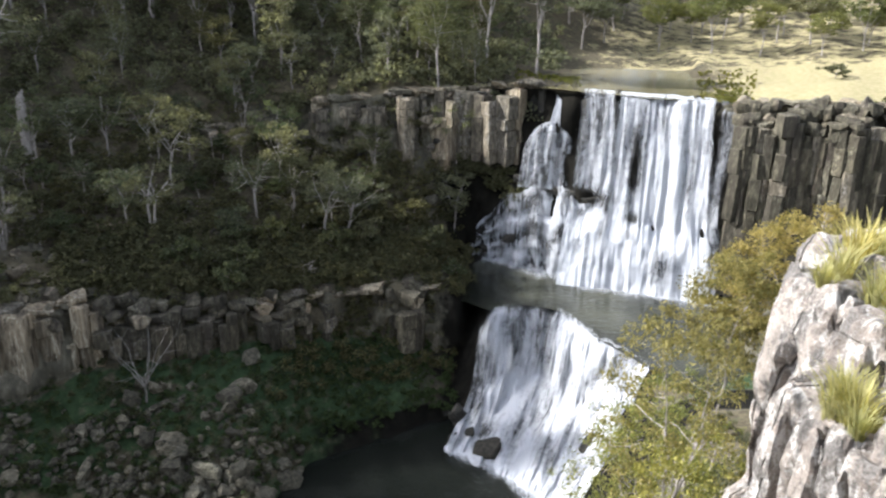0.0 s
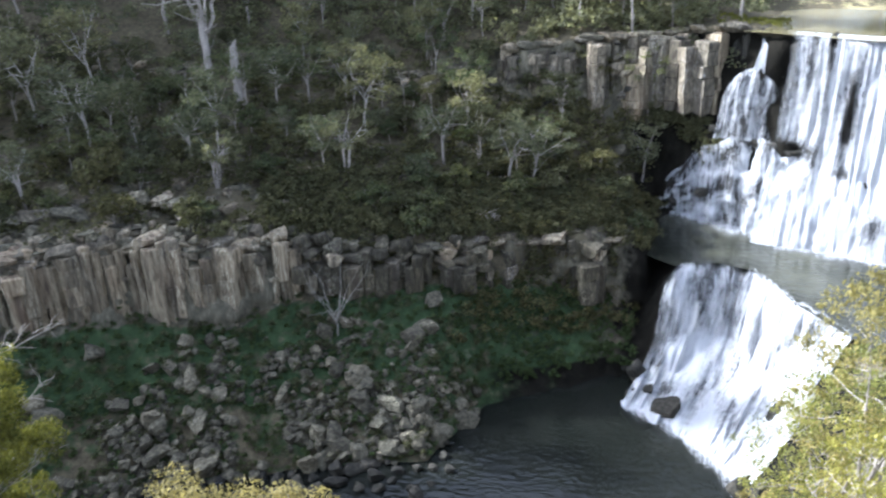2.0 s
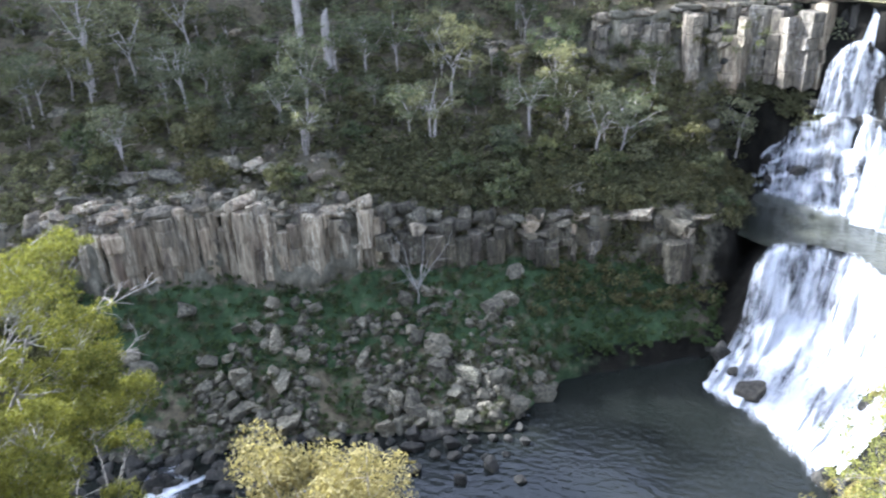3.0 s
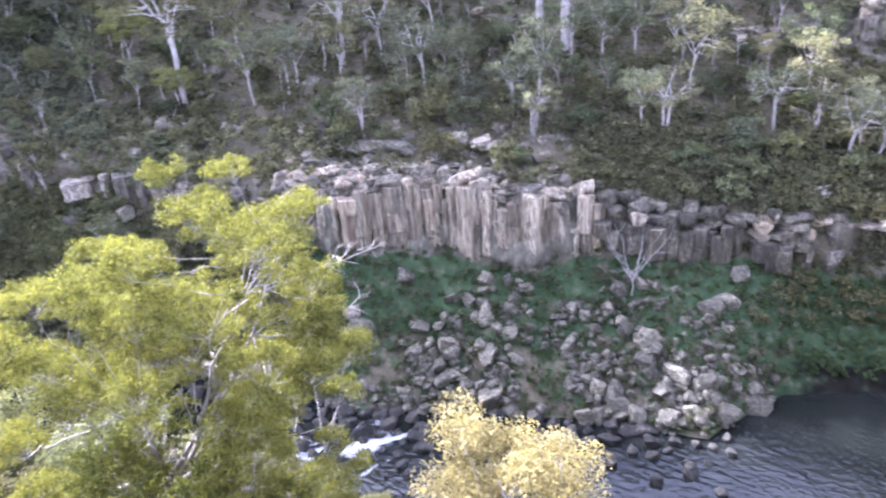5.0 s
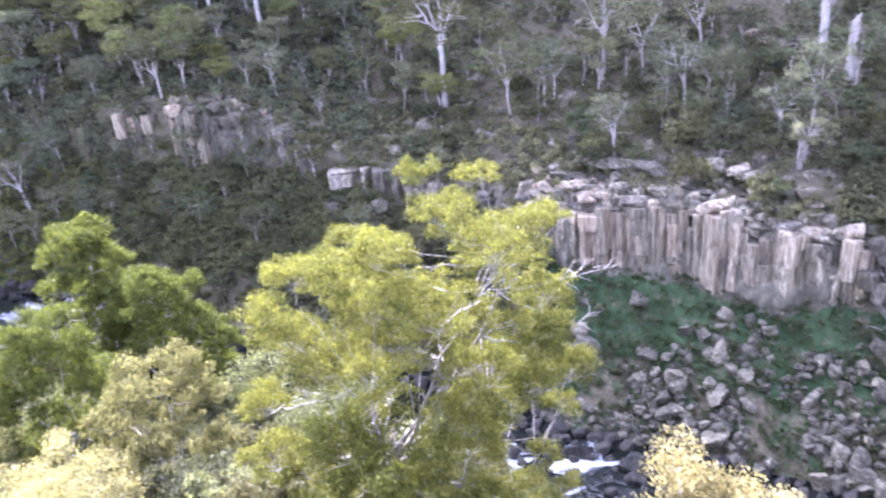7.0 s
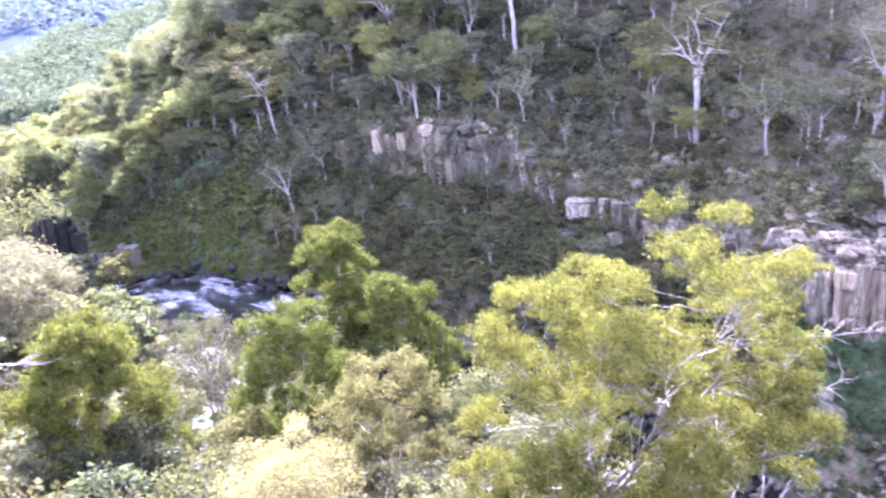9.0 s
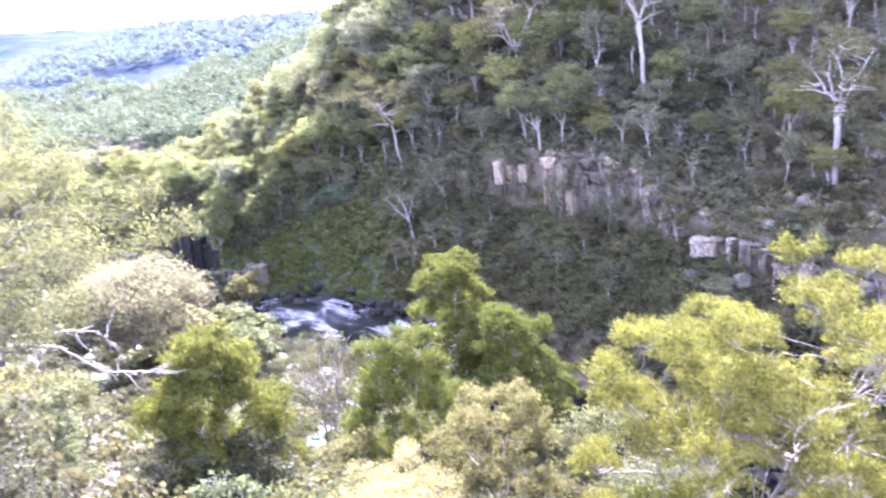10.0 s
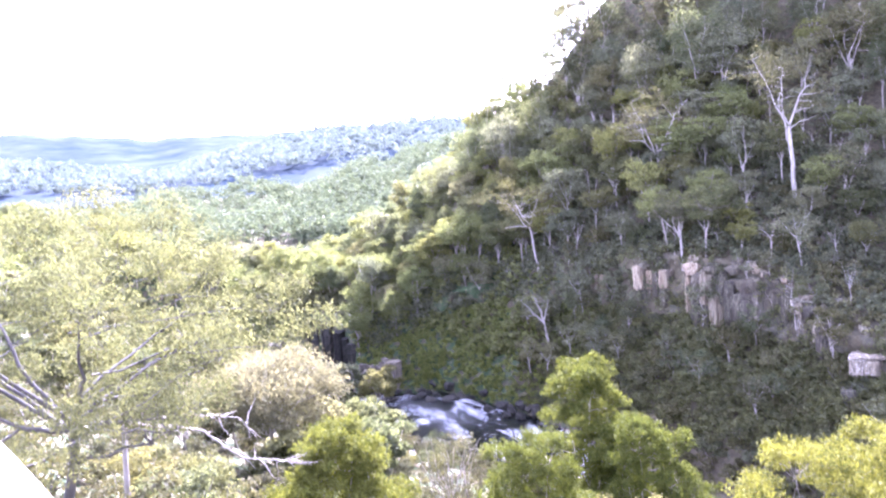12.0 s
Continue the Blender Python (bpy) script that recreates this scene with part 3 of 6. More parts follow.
def fall_sheet(name, columns, parent, nu, nv, dense, seed, rough=0.25):
    """A sheet of falling water. columns(u) gives the points from lip to foot for 0 <= u <= 1; dense(u, v) its thickness."""
    verts, faces, uvs, den = [], [], [], []
    width = 0.0
    last = None
    for i in range(nu + 1):
        u = i / nu
        pts = [Vector(p) for p in columns(u)]
        if last is not None:
            width += (pts[0] - last).length
        last = pts[0]
        lens = [0.0]
        for a, b in zip(pts, pts[1:]):
            lens.append(lens[-1] + (b - a).length)
        for j in range(nv + 1):
            v = j / nv
            s = v * lens[-1]
            k = min(max(0, next((q for q in range(len(lens) - 1) if lens[q + 1] >= s), len(lens) - 2)), len(lens) - 2)
            f = (s - lens[k]) / max(1e-6, lens[k + 1] - lens[k])
            p = pts[k].lerp(pts[k + 1], f)
            out = Vector((-p.x, -p.y, 0)).normalized()
            w = float(fbm(width * 1.3, s * 0.16, seed, 3)) * rough + float(fbm(width * 0.5, s * 0.4, seed + 9, 3)) * rough * 1.2 * v
            verts.append(p + out * (w + 0.25))
            uvs.append((width + 0.45 * float(fbm(width * 0.35, s * 0.22, seed + 3, 3)), s))
            den.append(max(0.0, min(1.0, dense(u, v))))
    for i in range(nu):
        for j in range(nv):
            a = i * (nv + 1) + j
            faces.append((a, a + nv + 1, a + nv + 2, a + 1))
    ob = mesh_object(name, verts, faces, FALL, parent, smooth=True)
    layer = ob.data.uv_layers.new(name="flow")
    idx = np.zeros(len(ob.data.loops), dtype=np.int32)
    ob.data.loops.foreach_get("vertex_index", idx)
    layer.data.foreach_set("uv", np.array(uvs, dtype=np.float32)[idx].ravel())
    at = ob.data.attributes.new("dense", "FLOAT", "POINT")
    at.data.foreach_set("value", np.array(den, dtype=np.float32))
    return ob


def P(az, d, z):
    return (-math.sin(radians(az)) * d, math.cos(radians(az)) * d, z)


upper_falls = tagged(new("upper_waterfall"), "broad white waterfall plunging over a dark basalt wall", "waterfall")


def curtain(u, v):
    """How thick the main fall is: parted near the lip, closed lower down, thin at its sides."""
    k = 0.5 + 0.24 * min(1, v * 1.5)
    for at, wide, deep, end in ((0.25, 0.02, 0.5, 0.6), (0.14, 0.03, 0.25, 0.5), (0.93, 0.02, 0.4, 0.8), (0.58, 0.015, 0.25, 0.5), (0.8, 0.012, 0.2, 0.5)):
        k -= deep * math.exp(-((u - at - 0.03 * v) / wide) ** 2) * max(0.0, 1 - v / end)
    for at, low, wide, tall_, deep in ((0.42, 0.42, 0.045, 0.2, 0.6), (0.44, 0.66, 0.06, 0.035, 0.4), (0.43, 0.74, 0.06, 0.03, 0.35), (0.66, 0.86, 0.085, 0.11, 0.42), (0.8, 0.48, 0.035, 0.12, 0.3), (0.1, 0.58, 0.14, 0.05, 0.7), (0.14, 0.8, 0.06, 0.06, 0.25), (0.25, 0.7, 0.03, 0.1, 0.3)):
        k -= deep * math.exp(-((u - at) / wide) ** 2 - ((v - low) / tall_) ** 2)
    k += 0.25 * math.exp(-((u - 0.62) / 0.09) ** 2) * math.exp(-((v - 0.55) / 0.25) ** 2) + 0.2 * math.exp(-((u - 0.9) / 0.06) ** 2) * max(0, v - 0.3) - 0.16 * max(0.0, 1 - u * 2.6)
    k += 0.3 * max(0.0, 1 - v * 9)
    k -= 0.45 * max(0.0, 1 - (1 - u) * 9) + 0.3 * max(0.0, 1 - u * 14) * (1 - v)
    return k


def upper_main(u):
    az, low = -9.6 - 9.8 * u, -8.6 - 11.6 * u
    lip = 107.4 - 3.9 * u + 0.4 * float(fbm(u * 14, 0.5, 77, 3))
    foot = 101.0 - 2.2 * u
    hump = float(fbm(u * 11, 0.2, 76, 3))
    return [P(az, lip + 3.2, 36.6), P(az, lip + 1.0, 36.58), P(az, lip, 36.3), P(az, lip - 0.7, 33.5), P(0.8 * az + 0.2 * low, lip - 1.2, 25), P(0.6 * az + 0.4 * low, lip - 1.9, 20.6 + 1.2 * hump), P(0.3 * az + 0.7 * low, foot + 2.0 + 0.7 * hump, 18.4 + 1.4 * hump), P(0.15 * az + 0.85 * low, foot + 1.0, 15.0), P(low, foot, 12.0)]


fall_sheet("main_curtain", upper_main, upper_falls, 150, 70, curtain, 21, 0.2)


def left_cascade(u):
    az = -11.4 + 10.1 * u
    top = float(np.interp(az, [-11.3, -8.4, -6, -4, -2, -1.2], [21.2, 23.7, 22.8, 19.9, 14.7, 12.6])) + 0.4 * math.sin(u * 31)
    d0 = float(np.interp(az, [-11.3, -8.4, -6, -4, -2, -1.2], [105, 107.8, 109.7, 111.6, 112.0, 112.0])) + 0.4 * float(fbm(u * 9, 0.3, 78, 3))
    d1 = float(np.interp(az, [-12.3, -8, -6.35, -3.8, -1.2], [99.8, 103.9, 105.5, 108, 111.3]))
    out = []
    for s, h in ((0, 1.0), (0.1, 0.92), (0.16, 0.66), (0.42, 0.6), (0.48, 0.36), (0.78, 0.3), (0.86, 0.08), (1.0, 0.0)):
        w = s + 0.1 * float(fbm(u * 12, s * 4, 75, 3)) * (0 < s < 1)
        out.append(P(az - 0.2 * s, d0 + (d1 - d0) * w, 12 + (top - 12) * h))
    return out


fall_sheet("side_cascade", left_cascade, upper_falls, 80, 40, lambda u, v: 0.44 - 0.12 * u + 0.08 * v + 0.2 * float(fbm(u * 8, v * 6, 34, 3)), 33, 0.6)


def thin_left(u):
    az = -8.35 + 0.5 * u
    return [P(az, 112.2, 36.3), P(az + 0.1 - 0.15 * u, 110.6, 35), P(az + 0.3 + 0.3 * (u - 0.5), 109.6, 31.0)]


fall_sheet("thin_spout", thin_left, upper_falls, 8, 24, lambda u, v: 0.62, 41, 0.08)


def dome(u):
    az = -9.6 + 3.9 * u
    top = 26.6 + 5.4 * math.sqrt(1.0 - 0.97 * (2 * u - 1) ** 2)
    return [P(az, 110.4, top), P(az, 109.4, top - 0.5), P(az + 0.2, 108.6, top - 3.5), P(az + 0.3, 108.0, 23.2)]


fall_sheet("spray_dome", dome, upper_falls, 60, 30, lambda u, v: 0.44 - 0.2 * abs(u - 0.5), 47, 0.3)


def thin_right(u):
    az = -19.4 - 0.8 * u
    return [P(az, 103.6, 35.6), P(az, 102.9, 33.5), P(az + 0.5, 102.2, 24), P(az + 0.8, 102, 17)]


fall_sheet("narrow_spout", thin_right, upper_falls, 14, 24, lambda u, v: 0.52 - 0.34 * v - 0.25 * abs(u - 0.4), 53, 0.12)

lower_falls = tagged(new("lower_waterfall"), "white cascade spreading over stepped dark rock into the pool", "waterfall")


def lower_main(u):
    lip_az = float(np.interp(u, [0, 0.3, 0.55, 0.8, 1], [-3.0, -6.5, -9.6, -12.6, -16.1]))
    lip_d = float(np.interp(lip_az, [-16.1, -14.8, -12.2, -10.4, -9.1, -6.5, -3.9, -2.9], [79.1, 81.2, 84.4, 88.8, 91.6, 92.6, 90.4, 87.5]))
    foot_az, foot_d = np.interp(u, [0, 0.2, 0.35, 0.65, 1], [-0.3, -2.6, -4.0, -7.4, -11.0]), np.interp(u, [0, 0.2, 0.35, 0.65, 1], [78.5, 77, 76.1, 72.1, 68])
    a, b = Vector(P(lip_az, lip_d + 1.4, 12.08)), Vector(P(foot_az, foot_d, 0.0))
    c = Vector(P(lip_az, lip_d - 0.2, 11.9))
    pts = [a, c]
    for s, h in ((0.06, 11.2), (0.12, 9.2), (0.17, 7.0), (0.23, 4.8), (0.36, 3.9), (0.46, 3.2), (0.56, 2.3), (0.74, 1.4), (0.9, 0.6), (1.0, 0.05)):
        p = c.lerp(b, s + 0.12 * float(fbm(u * 7, s * 3, 79, 3)) * min(1, 4 * s * (1 - s)))
        p.z = max(h + 0.5 * math.sin(u * 23 + s * 9) * s * (1 - s) * 3, ground_at(p.x, p.y) + 0.25)
        pts.append(p)
    return pts


fall_sheet("main_cascade", lower_main, lower_falls, 130, 60, lambda u, v: 0.46 + 0.16 * v + 0.1 * u + 0.22 * float(fbm(u * 9, v * 5, 62, 3)) - 0.35 * max(0, 1 - u * 9) * (1 - v) - 0.3 * max(0, 1 - v * 14), 61, 0.6)


# white water at the feet of the falls and in the rapids
def blend(a, b, t):
    return tuple(p * (1 - t) + q * t for p, q in zip(a, b))


def foam_upper(u):
    az = -1.2 - 20.1 * u
    d = float(np.interp(az, [-21, -14.7, -12.3, -8, -6.35, -3.8, -1.2], [99.4, 100.8, 100.4, 104.4, 106, 108.4, 111.6]))
    return [P(az, d + 1.5, 12.12), P(az, d - 0.6, 12.1), P(az, d - 3.4 - 2.2 * math.sin(u * 17) ** 2, 12.06)]


fall_sheet("foot_foam", foam_upper, upper_falls, 120, 10, lambda u, v: (0.85 - 1.0 * v) * (0.55 + 0.45 * min(1, u * 2.2)), 91, 0.15)


def foam_lower(u):
    az = float(np.interp(u, [0, 0.2, 0.35, 0.65, 1], [-0.3, -2.6, -4.0, -7.4, -11.0]))
    d = float(np.interp(u, [0, 0.2, 0.35, 0.65, 1], [78.5, 77, 76.1, 72.1, 68]))
    return [P(az, d + 1.0, 0.14), P(az, d - 0.8, 0.1), P(az, d - 1.6 - 2.5 * u - 1.5 * math.sin(u * 13) ** 2, 0.05)]


fall_sheet("foot_foam", foam_lower, lower_falls, 90, 12, lambda u, v: 0.8 - 1.0 * v + 0.1 * u, 92, 0.15)
rapids = tagged(new("rapids"), "white rapids running between dark stones", "rapids")


def rapid_near(u):
    return [P(az, 62.0 + 8.0 * u + 0.7 * math.sin(az * 0.9 + u * 5), 0.14 + 0.3 * math.sin(az * 0.7 + u * 4) * math.sin(u * 3.1)) for az in np.linspace(32, 58, 40)]


def near_white(u, v):
    """Thick in the chute, patchy round it."""
    line = 0.66 + 0.1 * math.sin(v * 9) - 0.25 * max(0.0, v - 0.6)
    chute = math.exp(-((u - line) / 0.08) ** 2) * math.exp(-((v - 0.5) / 0.32) ** 2)
    return -0.1 + 0.62 * chute + 0.26 * math.exp(-((v - 0.62) * 5) ** 2) + 0.4 * float(fbm(v * 18, u * 7, 96, 3))


fall_sheet("near_rapid", rapid_near, rapids, 40, 80, near_white, 93, 0.25)


def rapid_far(u):
    out = []
    for az in np.linspace(80, 100, 36):
        a, b = along(NEAR_SHORE, az)[0], along(FAR_SHORE, az)[0]
        wl = float(np.interp(az, [81, 97, 106], [-0.9, -2.4, -3.2]))
        out.append(P(az, a + (b - a) * (0.05 + 0.9 * u), wl + 0.15 + 0.2 * math.sin(az * 1.7 + u * 6)))
    return out


fall_sheet("far_rapid", rapid_far, rapids, 40, 80, lambda u, v: 0.2 + 0.34 * float(fbm(v * 16, u * 5, 97, 3)), 94, 0.25)


# ---------------------------------------------------------------- plants: tools
def tube(verts, faces, pts, radii, sides=6):
    """Adds a tapered tube along pts."""
    base = len(verts)
    n = len(pts)
    for i, (p, r) in enumerate(zip(pts, radii)):
        a = pts[min(i + 1, n - 1)] - pts[max(i - 1, 0)]
        a = a / (np.linalg.norm(a) + 1e-9)
        u = np.cross(a, (0.31, 0.95, 0.05))
        u /= np.linalg.norm(u) + 1e-9
        w = np.cross(a, u)
        for k in range(sides):
            t = 2 * math.pi * k / sides
            verts.append(p + r * (math.cos(t) * u + math.sin(t) * w))
    for i in range(n - 1):
        for k in range(sides):
            a, b = base + i * sides + k, base + i * sides + (k + 1) % sides
            faces.append((a, b, b + sides, a + sides))


def bent(rng, a, b, n, wob):
    """A wandering line from a to b that sags or rises on the way."""
    t = np.linspace(0, 1, n)[:, None]
    p = a * (1 - t) + b * t
    off = np.cumsum(rng.normal(0, 1, (n, 3)), 0)
    off -= t * off[-1]
    return p + off * wob * np.linalg.norm(b - a) / n


def leaf_quads(rng, centres, radii, count, size, aspect=0.4, droop=0.3, squash=0.65):
    """Loose leaves round the centres of clumps: (n, 4, 3) corners."""
    centres, radii = np.repeat(np.array(centres), count, 0), np.repeat(np.array(radii), count)
    n = len(centres)
    v = rng.normal(0, 1, (n, 3))
    v /= np.linalg.norm(v, axis=1)[:, None]
    v[:, 2] = np.where(v[:, 2] < -0.2, v[:, 2] * 0.5, v[:, 2])
    rr = radii * rng.uniform(0.12, 1.0, n) ** 0.55
    p = centres + v * rr[:, None] * np.array((1, 1, squash))
    a = rng.normal(0, 1, (n, 3)) + v * 0.6
    a[:, 2] -= droop * 1.5
    a /= np.linalg.norm(a, axis=1)[:, None]
    b = np.cross(a, rng.normal(0, 1, (n, 3)))
    b /= np.linalg.norm(b, axis=1)[:, None] + 1e-9
    s = size * rng.uniform(0.6, 1.4, n)[:, None]
    h, w = a * s * 0.5, b * s * 0.5 * aspect
    return np.stack([p - h, p + w, p + h, p - w], 1)


def tree(name, seed, height, crown_z, crown_r, crown_h, clumps, clump_r, leaves, leaf_size, leaf_mat, bark_mat, trunk_r, label, category="tree", limbs=5, lean=(0, 0), stems=1, aspect=0.4, fork=0.45, bare=0, hollow=0.5, lobes=0.2, squash=0.65, boxy=0.0, twig=0.006):
    """A tree with its base at the origin: trunk with limbs, and a crown of loose leaves in clumps."""
    rng = np.random.default_rng(seed)
    top = np.array((lean[0], lean[1], crown_z))
    cl = []
    while len(cl) < clumps:
        v = rng.normal(0, 1, 3)
        v /= np.linalg.norm(v)
        k = rng.uniform(hollow, 1.0) / max(abs(v)) ** boxy
        p = top + v * k * np.array((crown_r, crown_r, crown_h)) * (1 + lobes * math.sin(3 * math.atan2(v[1], v[0]) + seed))
        if p[2] > height * 0.18:
            cl.append(p)
    cl = np.array(cl)
    verts, faces, nodes, nrad = [], [], [], []
    for st in range(stems):
        foot = np.array((rng.normal(0, 0.12) * stems, rng.normal(0, 0.12) * stems, -0.6))
        split = np.array((top[0] * fork + rng.normal(0, 0.04) * height * (stems > 1), top[1] * fork + rng.normal(0, 0.04) * height * (stems > 1), height * fork))
        line = bent(rng, foot, split, 6, 0.09)
        tube(verts, faces, line, np.linspace(trunk_r, trunk_r * 0.7, 6), 7)
        nodes += list(line[3:])
        nrad += [trunk_r * 0.6] * 3
        for i in range(limbs):
            a = 2 * math.pi * (i + rng.uniform(-0.3, 0.3)) / limbs + st
            s = rng.uniform(0.4, 0.8)
            end = top + np.array((math.cos(a) * crown_r * s, math.sin(a) * crown_r * s, crown_h * rng.uniform(0.0, 0.8)))
            start = line[rng.integers(4, 6)]
            lb = bent(rng, start, end, 7, 0.19)
            tube(verts, faces, lb, np.linspace(trunk_r * 0.5, trunk_r * 0.1, 7), 5)
            nodes += list(lb[1:])
            nrad += list(np.linspace(trunk_r * 0.5, trunk_r * 0.14, 6))
    nodes, nrad = np.array(nodes), np.array(nrad)
    for c in cl:
        dd = np.linalg.norm(nodes - c, axis=1) + np.clip(nodes[:, 2] - c[2], 0, None) * 2
        k = int(np.argmin(dd))
        r0 = min(nrad[k] * 0.7, height * twig)
        tube(verts, faces, bent(rng, nodes[k], c, 4, 0.22), np.linspace(r0, r0 * 0.3, 4), 4)
    for i in range(bare):
        k = rng.integers(0, len(nodes))
        v = rng.normal(0, 1, 3)
        v[2] = abs(v[2]) * 0.4
        e = nodes[k] + v / np.linalg.norm(v) * crown_r * rng.uniform(0.5, 1.0)
        tube(verts, faces, bent(rng, nodes[k], e, 5, 0.2), np.linspace(nrad[k] * 0.5, nrad[k] * 0.1, 5), 4)
    ob = tagged(new(name), label, category)
    mesh_object("trunk", verts, faces, bark_mat, ob, smooth=True)
    if leaves:
        q = leaf_quads(rng, cl, clump_r * rng.uniform(0.7, 1.25, len(cl)), leaves, leaf_size, aspect, squash=squash)
        quads_object("crown", q, leaf_mat, ob)
    return ob


def place(ob, p, turn=0.0, scale=1.0):
    ob.matrix_basis = Matrix.LocRotScale(Vector(p), Euler((0, 0, turn)), Vector((scale, scale, scale)))
    return ob


def scatter(protos, spots, rng, lo, hi, group):
    """Plants copies of the protos at spots; each proto itself takes the first ones."""
    for i, p in enumerate(spots):
        pr = protos[i % len(protos)]
        s = rng.uniform(lo, hi)
        m = Matrix.LocRotScale(Vector(p), Euler((rng.normal(0, 0.05), rng.normal(0, 0.05), rng.uniform(0, 6.28))), Vector((s, s, s * rng.uniform(0.85, 1.2))))
        if i < len(protos):
            pr.matrix_basis = m
            tagged(pr, group=group)
        else:
            c = copy_thing(pr, Matrix.LocRotScale(m.translation, m.to_quaternion(), None))
            c.matrix_basis = m


def spots_between(rng, n, az0, az1, k0, k1, gap, keep=None, lo=0.0, hi=1.0):
    """n places on the ground between lines k0 and k1 and two bearings, at least gap apart."""
    out, tries = [], 0
    while len(out) < n and tries < n * 40:
        tries += 1
        az = rng.uniform(az0, az1)
        d, z = profile(az)
        r = d[k0] + (d[k1] - d[k0]) * rng.uniform(lo, hi)
        p = Vector((-math.sin(radians(az)) * r, math.cos(radians(az)) * r, float(np.interp(r, d, z))))
        if keep and not keep(az, r, p.z):
            continue
        if all((p - q).length_squared > gap * gap for q in out[-250:]):
            out.append(p)
    return out


# ---------------------------------------------------------------- far bank: single trees that stand out
def far_gum(seed, height, label, width=0.42, mat=LEAF_GREY, leaves=70, clumps=14, fork=0.5, bark=PALEBARK, radius=0.02, lean=(0, 0), stems=1, bare=0, name="gum_tree"):
    return tree(name, seed, height, height * 0.7, height * width, height * 0.27, int(clumps * 1.5), height * 0.12, leaves, 0.36, mat, bark, height * radius, label, limbs=4, lean=lean, fork=fork, aspect=0.5, stems=stems, bare=bare)


SINGLE = [
    # bearing, distance, height, seed, width, leaves, radius, lean
    (20.8, 96.5, 8.5, 1, 0.5, 60, 0.024, (0.3, 0), 2), (13.5, 101.0, 8.5, 2, 0.5, 50, 0.024, (-0.6, 0), 1), (8.9, 99.0, 9.5, 3, 0.55, 70, 0.024, (1.5, 0), 1), (7.4, 100.0, 8.5, 4, 0.55, 70, 0.022, (2.4, 0), 1),
    (29.7, 114.2, 24.0, 5, 0.3, 90, 0.026, (0, 0), 1), (37.9, 104.2, 10.0, 6, 0.4, 60, 0.024, (-0.4, 0), 1), (54.7, 116.0, 20.0, 7, 0.34, 200, 0.022, (0.4, 0), 1), (43.4, 112.8, 16.0, 8, 0.3, 60, 0.02, (0, 0), 1),
    (42.4, 96.0, 8.0, 9, 0.4, 60, 0.02, (-0.8, 0), 2), (31.6, 98.0, 8.0, 10, 0.4, 60, 0.018, (0, 0), 1), (46.9, 109.5, 9.0, 11, 0.4, 60, 0.018, (0, 0), 1), (30.2, 93.5, 7.0, 12, 0.45, 50, 0.02, (0.6, 0), 3),
    (66.8, 137.2, 26.0, 13, 0.25, 190, 0.022, (-1.5, 0), 1), (75.3, 148.2, 20.0, 14, 0.4, 200, 0.02, (-1, 0), 1), (74.0, 131.8, 13.0, 15, 0.32, 150, 0.026, (-1, 0), 1), (84.1, 156.2, 19.0, 16, 0.42, 240, 0.022, (-2, 0), 1),
    (83.5, 145.5, 12.0, 17, 0.3, 20, 0.035, (-2.5, 0), 1), (66.5, 124.0, 10.0, 18, 0.35, 60, 0.02, (-1, 0), 1), (81.0, 143.5, 10.0, 19, 0.35, 60, 0.02, (-1, 0), 1), (21.2, 136.5, 18.0, 20, 0.3, 80, 0.02, (0, 0), 1),
]
for az, dist, hgt, seed, wid, lv, rad_, ln, st in SINGLE:
    # the fullest crowns take dark leaves in place of shade on them
    t = far_gum(100 + seed, hgt, "pale-trunked gum tree with a thin grey-green crown on the slope", wid, LEAF_DARK if lv >= 150 else LEAF_GREY, min(lv, 110), 16, 0.5, PALEBARK, rad_ * (0.7 if az > 60 else 1.0), ln, st, 3)
    place(t, polar(az, dist), radians(az))
    tagged(t, group="pale gums on the far slope")

dead_tree = tree("dead_tree", 31, 10.5, 6.6, 5.4, 3.4, 14, 0.1, 0, 0.1, LEAF_GREY, bark_material("bleached_wood", (0.12, 0.11, 0.092), (0.21, 0.195, 0.17), (0.32, 0.305, 0.275)), 0.12, "bare dead white tree standing on the grassy slope", limbs=7, fork=0.2, bare=7)
place(dead_tree, polar(22.6, 80.5))
stump = tree("broken_trunk", 32, 11, 8, 0.6, 1.5, 3, 0.1, 0, 0.1, LEAF_GREY, PALEBARK, 0.75, "tall broken dead trunk among the scrub", limbs=2, fork=0.75)
place(stump, polar(27.8, 111.5))
root = tree("uprooted_stump", 33, 3.2, 1.6, 2.4, 1.2, 26, 0.1, 0, 0.1, LEAF_GREY, BARK, 0.35, "grey uprooted stump with spreading dead roots", limbs=8, fork=0.3, bare=12)
place(root, polar(10.4, 92.0))

# forest of the far bank
rng = np.random.default_rng(7)
gums = [far_gum(200 + i, 9.0, "slender gum tree with a loose grey-green crown", 0.3 + 0.04 * i, (LEAF_GREY, LEAF_DARK, LEAF_GREY, LEAF_GREEN)[i], 60, 15, 0.45, (PALEBARK, BARK)[i % 2], 0.015, name="slope_gum") for i in range(4)]
scatter(gums, spots_between(rng, 170, -3, 66, 8, 11, 3.0), rng, 0.6, 1.25, "gums on the far slope")
shrubs = [tree("shrub", 220 + i, 2.6, 1.5, 1.3, 0.9, 16, 0.55, 60, 0.26, (LEAF_DARK, LEAF_GREEN, LEAF_GREY, LEAF_DARK)[i], BARK, 0.06, "dense dark evergreen shrub among the rocks", "shrub", limbs=4, fork=0.25, aspect=0.55) for i in range(4)]
